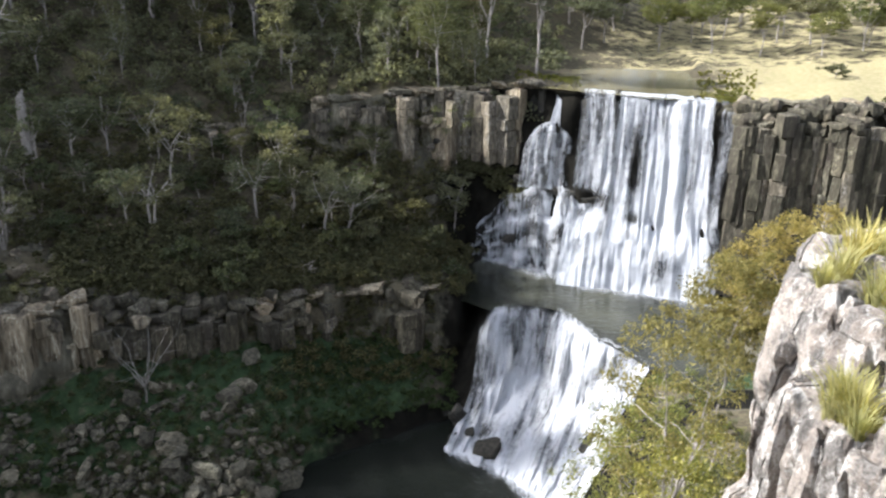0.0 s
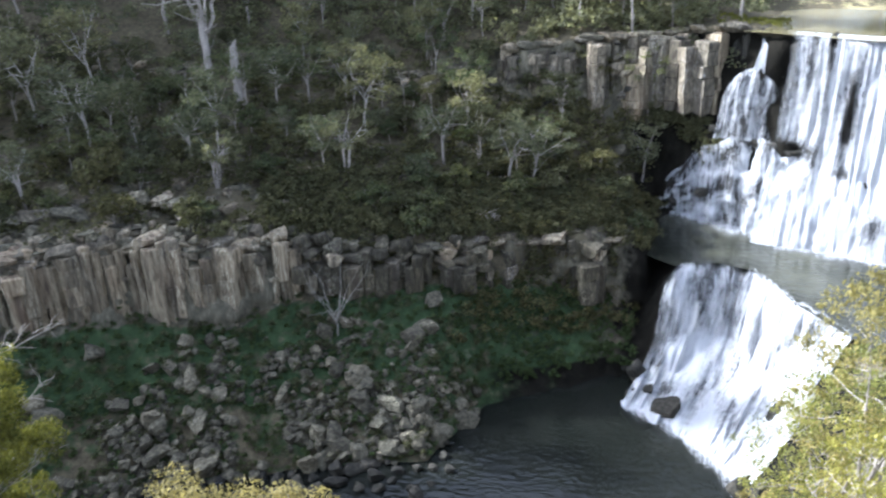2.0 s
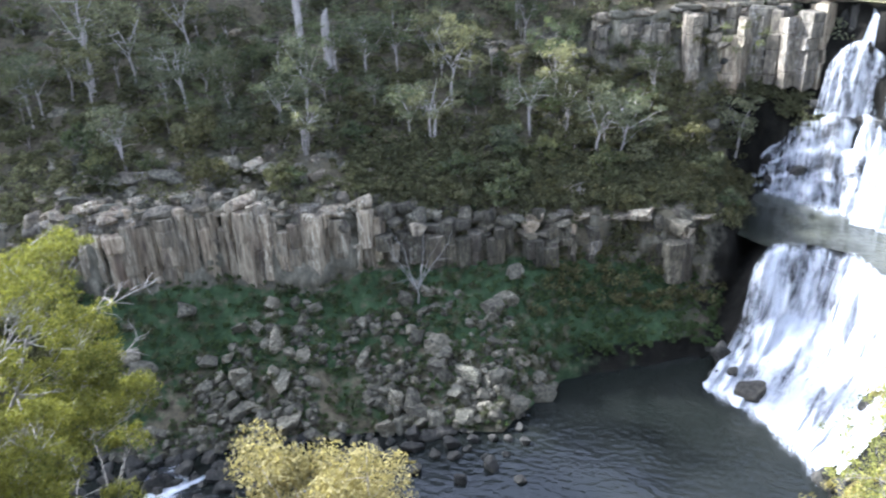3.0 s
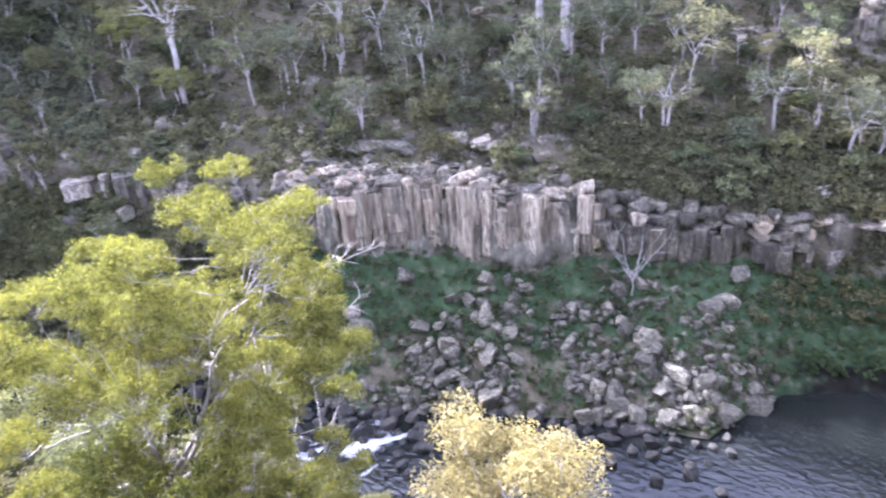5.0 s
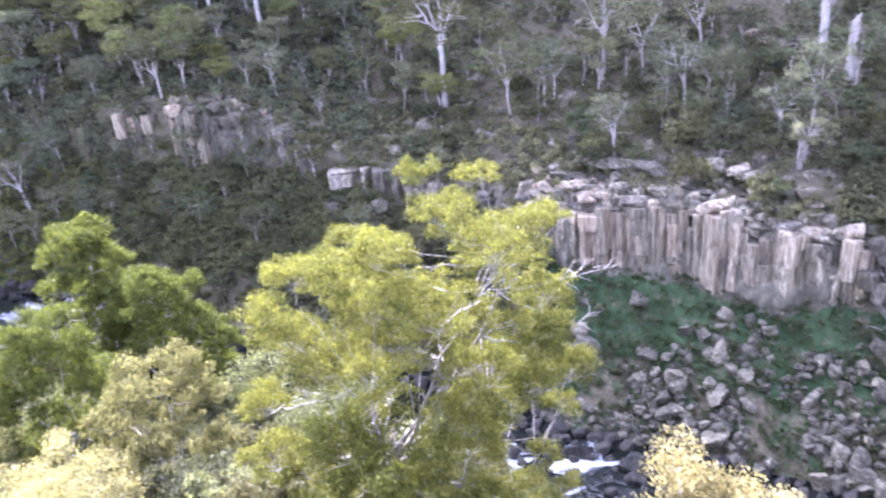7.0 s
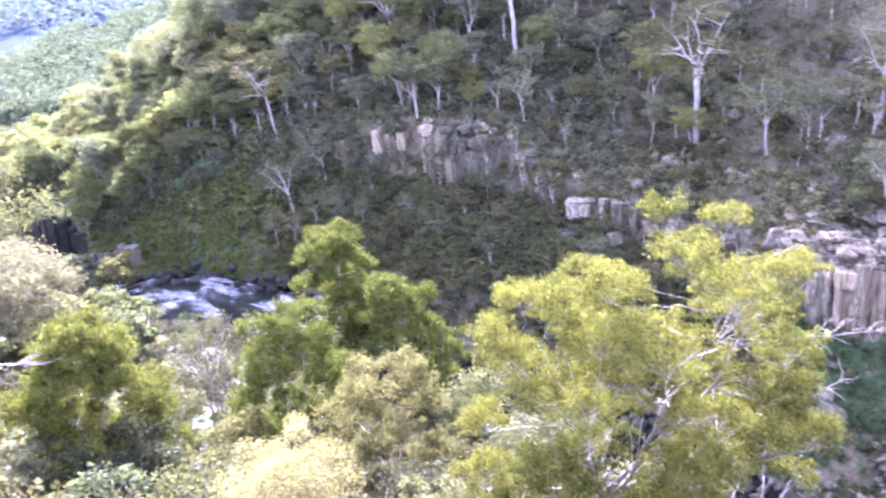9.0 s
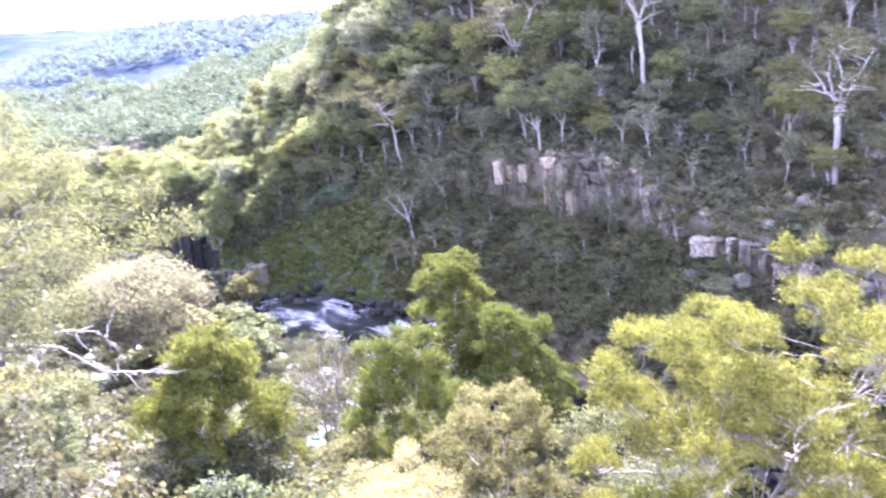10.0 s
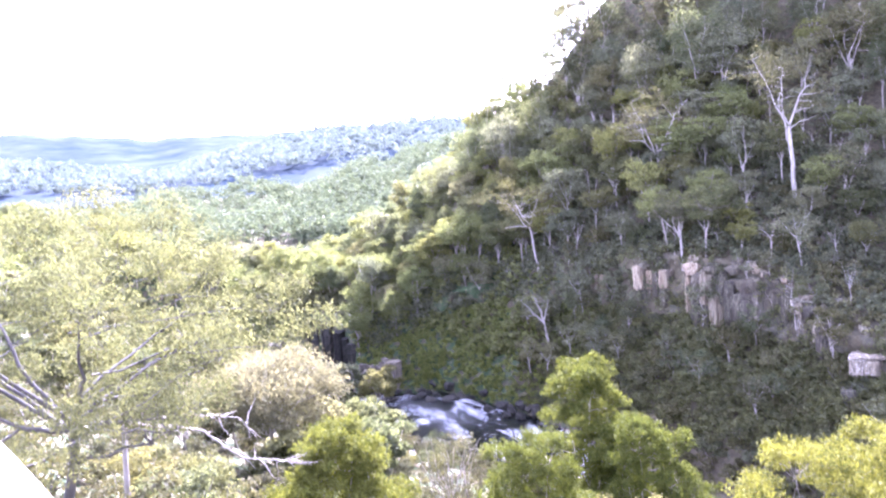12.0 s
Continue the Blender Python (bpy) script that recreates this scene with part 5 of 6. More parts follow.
woods("fall_scrub", 150, -6.0, -0.6, 9, 10, 0.0, 0.3, 0.8, 30, 0.34, LEAF_DARK, "dark wet scrub below the cliff beside the falls", 63)
woods("wall_scrub", 130, -33, -20.3, 8, 10, 0.25, 1.0, 0.7, 30, 0.24, LEAF_OLIVE, "olive scrub hanging on the rock wall", 62)
woods("brink_grass", 70, -20.5, -18.6, 10, 11, 0.0, 0.2, 0.25, 40, 0.14, LEAF_BRIGHT, "green reeds at the edge of the brink", 61)
woods("river_reeds", 170, -21, -17.2, 10, 11, 0.0, 0.75, 0.2, 36, 0.14, LEAF_BRIGHT, "green reeds and grass on the river bank", 58)
woods("river_reeds", 90, -9.5, -5, 10, 11, 0.0, 0.5, 0.25, 36, 0.14, LEAF_BRIGHT, "green reeds and grass on the river bank", 57)
# Dark leaves put the cleft's shade into the colour.
woods("cleft_scrub", 420, 97.4, 102.8, 7, 9, 0.0, 1.0, 1.8, 34, 0.55, LEAF_DARK, "dark shaded scrub in the cleft at the river bend", 69)
woods("boulder_scrub", 420, 11, 53, 5, 6, 0.02, 1.0, 0.55, 26, 0.22, LEAF_DARK, "small dark ferns and scrub between the boulders", 65)
woods("boulder_grass", 420, -1, 12, 5, 6, 0.12, 1.02, 0.4, 26, 0.22, GRASS_GREEN, "low green grass clumps in the shaded corner", 54)
woods("boulder_grass", 1150, 12, 53, 5, 6, 0.02, 1.02, 0.34, 26, 0.2, GRASS_GREEN, "low green grass clumps on the bank", 64)
dead = [tree("dead_sapling", 480 + i, 6.0, 4.2, 1.6, 1.6, 12, 0.1, 0, 0.1, LEAF_GREY, BARK, 0.06, "bare pale sapling leaning on the steep slope", limbs=4, fork=0.5, bare=5, lean=(1.2 - 0.9 * i, 0.3)) for i in range(3)]
scatter(dead, spots_between(rng, 46, 62, 97, 6, 10, 3.5), rng, 0.6, 1.5, "bare saplings on the slope")
scatter([copy_thing(b, Matrix()) for b in dead], spots_between(rng, 40, 8, 62, 8, 11, 3.5), rng, 0.5, 1.3, "bare saplings on the slope")


# ---------------------------------------------------------------- rocks
def rough_rock(name, seed, size, cuts=3, jag=0.22, mat=BOULDER, rounding=0.45):
    """A broken stone: a block with some planes sheared off and an uneven face."""
    r = random.Random(seed)
    bm = bmesh.new()
    bmesh.ops.create_cube(bm, size=1.0)
    bmesh.ops.subdivide_edges(bm, edges=bm.edges[:], cuts=cuts, use_grid_fill=True)
    off = Vector((r.uniform(-50, 50), r.uniform(-50, 50), r.uniform(-50, 50)))
    planes = [(Vector((r.gauss(0, 1), r.gauss(0, 1), r.gauss(0, 1))).normalized(), r.uniform(0.33, 0.5)) for _ in range(11)]
    for v in bm.verts:
        p = v.co.copy()
        p = p.lerp(p.normalized() * 0.62, rounding)
        for nrm, k in planes:
            e = p.dot(nrm) - k
            if e > 0:
                p -= nrm * e
        p += p.normalized() * noise.noise(p * 2.2 + off) * jag * 0.5 + noise.noise_vector(p * 5 + off) * jag * 0.12
        v.co = Vector((p.x * size[0], p.y * size[1], p.z * size[2]))
    me = bpy.data.meshes.new(name)
    bm.to_mesh(me)
    bm.free()
    me.materials.append(mat)
    return me


STONES = [rough_rock("boulder", 500 + i, (1, 0.85, 0.8), 4, 0.13, BOULDER, 0.04) for i in range(10)]
WET_STONES = [rough_rock("wet_boulder", 520 + i, (1, 0.8, 0.7), 3, mat=WET_OR_SHADED_ROCK) for i in range(4)]


def stone(name, me, p, s, rng, label, group="", sink=0.2):
    ob = new(name, me)
    ob.matrix_basis = Matrix.LocRotScale(Vector(p) + Vector((0, 0, s * (0.4 - sink))), Euler((rng.uniform(-0.5, 0.5), rng.uniform(-0.5, 0.5), rng.uniform(0, 6.28))), Vector((s * rng.uniform(0.8, 1.3), s * rng.uniform(0.8, 1.2), s * rng.uniform(0.7, 1.2))))
    return tagged(ob, label, "boulder", group)


def rubble(name, places, sizes, seed, mat, label):
    """Many small broken stones in one mesh."""
    g = np.random.default_rng(seed)
    base = [rough_rock("chip", 560 + i, (1, 0.85, 0.75), 1, 0.2, mat) for i in range(4)]
    shapes = []
    for me in base:
        shapes.append((np.array([v.co[:] for v in me.vertices]), np.array([p.vertices[:] for p in me.polygons])))
        bpy.data.meshes.remove(me)
    verts, faces, k = [], [], 0
    for p, s_ in zip(places, sizes):
        v, f_ = shapes[g.integers(0, 4)]
        rot = np.array(Euler((g.uniform(-0.6, 0.6), g.uniform(-0.6, 0.6), g.uniform(0, 6.28))).to_matrix())
        verts.append((v * s_ * g.uniform(0.7, 1.3, 3)) @ rot.T + np.array(p) + (0, 0, s_ * 0.15))
        faces.append(f_ + k)
        k += len(v)
    ob = mesh_object(name, np.concatenate(verts).tolist(), np.concatenate(faces).tolist(), mat)
    return tagged(ob, label, "rubble", kind="stuff")


rng = np.random.default_rng(28)
pl = [spot(az, 5, sh) for az, sh in zip(rng.uniform(11.5, 53, 3000), rng.uniform(0, 1, 3000) ** 1.3 * 0.72) if float(value_noise(az * 0.3, sh * 6, 5)) > -0.05]
rubble("rubble", pl, np.clip(rng.lognormal(-0.55, 0.45, len(pl)), 0.25, 1.5), 29, BOULDER, "broken grey stones filling the bank between the boulders")
pl = [spot(az, 7, sh) for az, sh in zip(rng.uniform(0, 66, 420), rng.uniform(-0.1, 1, 420))]
rubble("scree", pl, np.clip(rng.lognormal(-0.3, 0.5, len(pl)), 0.3, 1.8), 30, BOULDER, "grey broken stones on the ledge above the cliff")
rng = np.random.default_rng(27)
for p in spots_between(rng, 285, 11.5, 52, 5, 6, 0.8, lambda az, r, z: z < 9.5 and rng.uniform() < 1.2 - z / 10 and float(value_noise(az * 0.3, (r - 72) / 15 * 6, 5)) > -0.35, 0.0, 0.95):
    stone("boulder", STONES[rng.integers(0, 10)], p, float(np.clip(rng.lognormal(0.1, 0.45), 0.5, 2.4)), rng, "angular grey basalt boulder fallen on the bank", "boulders on the far bank")
for az, dist, s in ((16.8, 78.5, 2.2), (11.6, 77.2, 1.9), (24.7, 78.5, 1.8), (60.1, 105.8, 2.9), (63.4, 109.2, 3.0), (13.5, 76, 1.5), (37, 80, 1.9), (40.5, 83, 2.2), (44.5, 79, 2.3), (45.2, 80.5, 2.4), (44.8, 77.5, 2.0)):
    stone("boulder", STONES[rng.integers(0, 10)], polar(az, dist), s, rng, "large pale grey boulder resting on the grassy bank", "boulders on the far bank")
for p in spots_between(rng, 150, 0, 84, 7, 10, 2.2):
    stone("outcrop_stone", STONES[rng.integers(0, 10)], p, rng.uniform(0.9, 2.6), rng, "weathered grey stone showing through the scrub", "stones in the scrub", 0.35)
for p in spots_between(rng, 26, 24, 47, 7, 8, 1.2):
    stone("ledge_stone", STONES[rng.integers(0, 10)], p, rng.uniform(0.8, 2.2), rng, "lichen-grey broken rock on the cliff ledge", "rocks on the cliff ledge", 0.3)
for az, dist, s, z in ((-4.0, 77.6, 3.4, 0.4), (-2.0, 82, 2.2, 0.3), (-1.2, 84, 2.0, 0.6), (-10.5, 66.5, 2.6, 0.2), (-12, 65, 3.0, 0.5), (-0.4, 86, 1.6, 0.4), (-1.5, 83.0, 2.6, 1.5), (-2.3, 80.4, 1.7, 1.0), (-12.7, 76.4, 3.0, 2.4), (-1.6, 83, 2.2, 0.6), (-1.0, 80.5, 1.6, 0.2), (17, 62, 1.6, 0), (14.5, 60, 1.2, 0), (20, 60, 1.7, 0), (24, 62, 1.5, 0)):
    stone("wet_boulder", WET_STONES[rng.integers(0, 4)], P(az, dist, z), s, rng, "wet black boulder at the water's edge", "wet boulders", 0.3)
for p in spots_between(rng, 90, 14, 62, 4, 5, 1.6, None, 0.72, 1.02):
    stone("wet_boulder", WET_STONES[rng.integers(0, 4)], Vector((p.x, p.y, 0)), rng.uniform(0.7, 2.2), rng, "wet dark stone along the river's edge", "wet stones", 0.35)
for p in spots_between(rng, 55, 36, 57, 4, 5, 1.6, None, 0.3, 0.85):
    stone("wet_boulder", WET_STONES[rng.integers(0, 4)], Vector((p.x, p.y, 0)), rng.uniform(0.6, 1.9), rng, "wet dark stone in the rapids", "wet stones", 0.35)
for p in spots_between(rng, 60, 72, 98, 4, 5, 2.0, None, 0.82, 1.05):
    stone("wet_boulder", WET_STONES[rng.integers(0, 4)], Vector((p.x, p.y, p.z + 0.4)), rng.uniform(1.0, 3.0), rng, "wet dark stone along the river's edge", "wet stones", 0.35)


# cliffs of basalt columns
def column_mesh(seed, mat, sides=(4, 5, 5, 6)):
    """A standing column, jointed across, of unit height and radius."""
    r = random.Random(seed)
    n = r.choice(sides)
    ring = [(math.cos(2 * math.pi * (i + r.uniform(-0.25, 0.25)) / n), math.sin(2 * math.pi * (i + r.uniform(-0.25, 0.25)) / n)) for i in range(n)]
    cuts = sorted(r.uniform(0.08, 0.94) for _ in range(r.choice((2, 3, 4))))
    rings = [(0.0, 0.8, 0, 0)]
    ox = oy = 0.0
    for c in cuts:
        rings += [(c - 0.008, r.uniform(0.92, 1.0), ox, oy), (c, 0.82, ox, oy)]
        ox, oy = r.uniform(-0.16, 0.16), r.uniform(-0.16, 0.16)
        rings.append((c + 0.008, r.uniform(0.9, 1.04), ox, oy))
    rings += [(0.985, 0.97, ox, oy), (1.0, 0.88, ox, oy)]
    verts, faces = [], []
    for h, sc, x0, y0 in rings:
        for x, y in ring:
            verts.append((x * sc + x0, y * sc + y0, h + (r.uniform(-0.03, 0.03) if h in (0.0, 1.0) else 0)))
    for k in range(len(rings) - 1):
        for i in range(n):
            a, b = k * n + i, k * n + (i + 1) % n
            faces.append((a, b, b + n, a + n))
    faces += [tuple(range(n - 1, -1, -1)), tuple(range(len(verts) - n, len(verts)))]
    me = bpy.data.meshes.new("column")
    me.from_pydata(verts, [], faces)
    me.materials.append(mat)
    return me


DRY_COLUMNS = [column_mesh(600 + i, COLUMN) for i in range(10)]
DARK_COLUMNS = [column_mesh(620 + i, ROCK) for i in range(8)]


def column_cliff(name, az0, az1, lo, hi, step, radius, meshes, label, seed, gaps=0.08, drop=0.25, out=0.3, ranks=1, fringe=0.15, lean=0.3, steps=0.9, floor_z=-9.0, faced=False):
    """A cliff of standing columns between the lines lo and hi."""
    r = np.random.default_rng(seed)
    holder = tagged(new(name), label, "cliff", kind="structure")
    for rank in range(ranks):
        az = az0 + rank * 0.3
        while az < az1:
            d, z = profile(az)
            foot, top = z[lo], z[hi]
            hgt = top - foot
            if r.uniform() > gaps:
                ob = new("column", meshes[r.integers(0, len(meshes))])
                ob.parent = holder
                rr = radius * r.uniform(0.5, 1.35) * (1.75 if r.uniform() < 0.14 else 1.0)
                cell = math.floor(az * 0.9 + 0.35 * math.sin(az * 2.7))
                jut = lattice(cell, rank, seed) - 0.5
                hang = max(0.0, lattice(cell, rank + 7, seed + 3) - 0.55)
                swell = float(value_noise(az * 0.45, seed))
                dist = d[lo] * (1 - lean) + d[hi] * lean - out + r.normal(0, 0.22) * radius - 1.2 * radius * max(0, swell) + rank * radius * 1.1 + jut * steps
                base = max(floor_z, foot - 1.0 + hgt * drop * (max(0, r.normal(0, 0.35)) + 1.6 * hang) * (1 - rank))
                tip = top - hgt * fringe * (abs(r.normal(0, 0.4)) + 0.5 * (1 - rank) * abs(float(value_noise(az * 0.8, seed + 5)))) - hgt * fringe * 0.8 * max(0.0, jut) * (1 - rank) + 0.15
                turn = radians(az) + r.normal(0, 0.25) if faced else r.uniform(0, 6.28)
                ob.matrix_basis = Matrix.LocRotScale(Vector(P(az, dist, base)), Euler((r.normal(0, 0.02), r.normal(0, 0.02), turn)), Vector((rr, rr, max(1.5, tip - base))))
            az += math.degrees(radius * 1.3 / d[lo]) * r.uniform(0.75, 1.25) * step
    return holder


def prism_mesh(seed, mat):
    """One length of a column: an uneven prism with worn ends, of unit radius and height."""
    r = random.Random(seed)
    n = r.choice((4, 5, 5, 6))
    ring = [(math.cos(2 * math.pi * (i + r.uniform(-0.2, 0.2)) / n), math.sin(2 * math.pi * (i + r.uniform(-0.2, 0.2)) / n)) for i in range(n)]
    verts, faces = [], []
    levels = [(0.0, 0.84), (0.03, 0.97), (0.35, 1.0), (0.68, 0.98), (0.96, 0.97), (1.0, 0.85)]
    for h, sc in levels:
        for x, y in ring:
            k = sc * r.uniform(0.95, 1.05)
            verts.append((x * k, y * k, h + (r.uniform(-0.05, 0.05) if h in (0.0, 1.0) else 0)))
    for k in range(len(levels) - 1):
        for i in range(n):
            a, b = k * n + i, k * n + (i + 1) % n
            faces.append((a, b, b + n, a + n))
    faces += [tuple(range(n - 1, -1, -1)), tuple(range(len(verts) - n, len(verts)))]
    me = bpy.data.meshes.new("column")
    me.from_pydata(verts, [], faces)
    me.materials.append(mat)
    return me


PALE_PRISMS = [prism_mesh(800 + i, COLUMN) for i in range(14)]
DARK_PRISMS = [prism_mesh(820 + i, ROCK) for i in range(8)]
# Mossy basalt with the shade of the darker cliffs put into its colour.
SHADE_ROCK = rock_material("mossy_shaded_basalt", (0.018, 0.017, 0.011), (0.055, 0.05, 0.034), (0.12, 0.11, 0.078), (0.26, 0.25, 0.19), moss=0.3, stretch=0.3, stain=0.7)
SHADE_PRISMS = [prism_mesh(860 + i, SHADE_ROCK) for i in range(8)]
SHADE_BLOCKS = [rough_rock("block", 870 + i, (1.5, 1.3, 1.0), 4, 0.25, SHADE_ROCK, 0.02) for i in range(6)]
CLIFF_BLOCKS = [rough_rock("block", 840 + i, (1.5, 1.3, 1.0), 4, 0.2, (COLUMN, COLUMN, ROCK, BOULDER)[i % 4], 0.02) for i in range(8)]


def broken_cliff(name, az0, az1, lo, hi, width, prisms, label, seed, blocky=0.28, missing=0.05, relief=0.9, hang=0.25, over=0.0, blocks=None, patchy=-2.0, seg=(0.22, 0.8)):
    """A cliff of columns broken across at uneven heights, with loose blocks towards its top. blocky: the share of blocks in the height."""
    r = np.random.default_rng(seed)
    blocks = blocks or CLIFF_BLOCKS
    holder = tagged(new(name), label, "cliff", kind="structure")
    az = az0
    while az < az1:
        d, z = profile(az)
        w = float(np.clip(width * r.lognormal(0, 0.32), width * 0.5, width * 2.0))
        if float(value_noise(az * 0.6, 9.4, seed)) < patchy:
            az += 0.4
            continue
        hgt = z[hi] + over - z[lo]
        swell = float(value_noise(az * 0.55, 3.3, seed)) * relief + float(value_noise(az * 2.1, 7.1, seed)) * relief * 0.3
        face = d[lo] * 0.7 + d[hi] * 0.3 - 0.2 + swell
        h = z[lo] - 0.6 + hgt * hang * max(0.0, float(value_noise(az * 0.8, 1.7, seed + 2)) + r.normal(0, 0.25))
        limit = z[hi] + over - hgt * blocky * (0.7 + 0.6 * float(value_noise(az * 0.9, 4.2, seed + 4)))
        while h < limit - 0.5:
            tall_ = min(limit - h + r.uniform(0, 0.8), r.uniform(*seg) * hgt)
            if r.uniform() > missing:
                ob = new("column", prisms[r.integers(0, len(prisms))])
                ob.parent = holder
                ob.matrix_basis = Matrix.LocRotScale(Vector(P(az + r.normal(0, 0.03), face + r.normal(0, 0.13), h)), Euler((r.normal(0, 0.025), r.normal(0, 0.025), radians(az) + r.normal(0, 0.35))), Vector((w * 0.68, w * 0.68, tall_ * 1.02)))
            h += tall_
        while h < z[hi] + over:
            tall_ = r.uniform(0.6, 1.5)
            if r.uniform() > missing * 3:
                ob = new("block", blocks[r.integers(0, len(blocks))])
                ob.parent = holder
                share = (h - limit) / max(0.5, z[hi] + over - limit)
                ob.matrix_basis = Matrix.LocRotScale(Vector(P(az + r.normal(0, 0.2), face + 0.5 + 1.8 * share + r.normal(0, 0.3), h + tall_ * 0.4)), Euler((r.normal(0, 0.08), r.normal(0, 0.08), radians(az) + r.normal(0, 0.3))), Vector((w * r.uniform(0.8, 1.5), 1.5, tall_ * 1.3)))
            h += tall_ * 0.85
        az += math.degrees(w * 0.86 / face)
    return holder


broken_cliff("cliff_columns_long", 25.5, 49.5, 6, 7, 1.25, PALE_PRISMS, "grey-pink basalt columns standing side by side", 81, blocky=0.3, over=0.6, hang=0.14)
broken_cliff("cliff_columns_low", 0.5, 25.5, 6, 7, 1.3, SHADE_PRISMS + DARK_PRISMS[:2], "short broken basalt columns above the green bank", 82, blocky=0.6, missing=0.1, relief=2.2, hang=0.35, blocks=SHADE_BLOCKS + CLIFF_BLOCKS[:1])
column_cliff("cliff_columns_far", 48.5, 66, 6, 7, 1.2, 1.1, DARK_COLUMNS, "shaded broken basalt columns", 83, gaps=0.35, fringe=0.5)
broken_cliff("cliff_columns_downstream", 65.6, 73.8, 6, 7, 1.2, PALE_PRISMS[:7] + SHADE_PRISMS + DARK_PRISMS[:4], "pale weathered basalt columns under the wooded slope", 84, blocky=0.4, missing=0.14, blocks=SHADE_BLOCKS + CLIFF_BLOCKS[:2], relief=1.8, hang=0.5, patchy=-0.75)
broken_cliff("cliff_columns_hidden", 75.0, 80.0, 6, 7, 1.25, PALE_PRISMS + SHADE_PRISMS, "weathered basalt columns half hidden by trees", 86, blocky=0.4, missing=0.25, relief=1.8, hang=0.7, patchy=-0.2)
# The shade on the bend's wall is put into its near-black rock.
column_cliff("cliff_columns_bend", 97.9, 101.0, 6, 7, 1.0, 1.3, [column_mesh(655 + i, WET_OR_SHADED_ROCK) for i in range(3)], "rock wall at the river bend, near-black in place of shade", 90, gaps=0.05, fringe=0.5)
column_cliff("cliff_columns_corner", 95.2, 97.7, 5, 6, 1.0, 0.9, [column_mesh(650 + i, ROCK) for i in range(3)], "grey rock corner beside the river bend", 89, gaps=0.05, ranks=2, fringe=0.4)
column_cliff("cliff_columns_upper", -5.4, -0.6, 9, 10, 1.15, 1.35, [column_mesh(670 + i, (ROCK, COLUMN, ROCK)[i % 3], (4,)) for i in range(6)], "tall blocky basalt columns beside the waterfall", 85, gaps=0.12, ranks=2, out=0.1, fringe=0.12, steps=1.6, floor_z=25.6, drop=0.4, faced=True)
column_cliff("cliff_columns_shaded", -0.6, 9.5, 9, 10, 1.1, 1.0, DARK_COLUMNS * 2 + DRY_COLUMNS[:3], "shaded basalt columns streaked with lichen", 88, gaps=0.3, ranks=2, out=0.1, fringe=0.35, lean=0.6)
CAP_BLOCKS = [rough_rock("cap_block", 705 + i, (1.5, 1.3, 1.0), 4, 0.28, (ROCK, BOULDER, COLUMN)[i % 3], 0.05) for i in range(6)]


def cap_course(name, az0, az1, line, label, seed, rows=2):
    """Uneven courses of broken blocks along the top of a cliff."""
    r = np.random.default_rng(seed)
    holder = tagged(new(name), label, "cliff", kind="structure")
    for row in range(rows):
        az = az0 + row * 0.5
        while az < az1:
            d, z = profile(az)
            wide, tall_ = r.uniform(0.9, 2.6), r.uniform(0.7, 1.5)
            if r.uniform() > 0.1 + 0.11 * row:
                ob = new("cap_block", CAP_BLOCKS[r.integers(0, 6)])
                ob.parent = holder
                dist = d[line] - 0.25 + row * 1.05 + r.normal(0, 0.3)
                ob.matrix_basis = Matrix.LocRotScale(Vector(P(az, dist, z[line] - 0.35 + row * 0.72 + r.normal(0, 0.2))), Euler((r.normal(0, 0.08), r.normal(0, 0.08), radians(az) + r.normal(0, 0.25))), Vector((wide, 1.5, tall_)))
            az += math.degrees(wide / d[line]) * 1.15
    return holder


cap_course("cliff_cap_long", 25.6, 48.6, 7, "lichen-grey broken ledge above the columns", 91, 6)
cap_course("cliff_cap_low", 1, 25, 7, "broken ledge above the green bank", 92, 1)
cap_course("cliff_cap_downstream", 66, 72, 7, "broken ledge above the weathered columns", 93, 2)
cap_course("cliff_outcrop_low", 3, 34, 8, "broken grey outcrop showing through the scrub", 94, 2)
cap_course("cliff_outcrop_high", 8, 46, 9, "broken grey outcrop showing through the scrub", 95, 2)
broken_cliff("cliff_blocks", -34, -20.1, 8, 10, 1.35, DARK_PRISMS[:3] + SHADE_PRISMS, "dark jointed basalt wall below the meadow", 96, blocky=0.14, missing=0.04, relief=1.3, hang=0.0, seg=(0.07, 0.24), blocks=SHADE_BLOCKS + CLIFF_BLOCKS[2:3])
# Black for the wet, and for the shade behind the falling water.
column_cliff("cliff_columns_wet", -20.5, -6.2, 8, 10, 1.0, 1.2, [column_mesh(640 + i, WET_OR_SHADED_ROCK) for i in range(4)], "wet black rock wall behind the waterfall", 87, gaps=0.05, ranks=1, out=-1.5, fringe=0.05, drop=0.0, lean=1.0, steps=0.3)

# cap stones and ledges
BLOCKS = [rough_rock("ledge_block", 660 + i, (1.5, 1.1, 0.6), 4, 0.14, (ROCK, COLUMN, BOULDER)[i % 3], 0.12) for i in range(5)]
rng = np.random.default_rng(47)
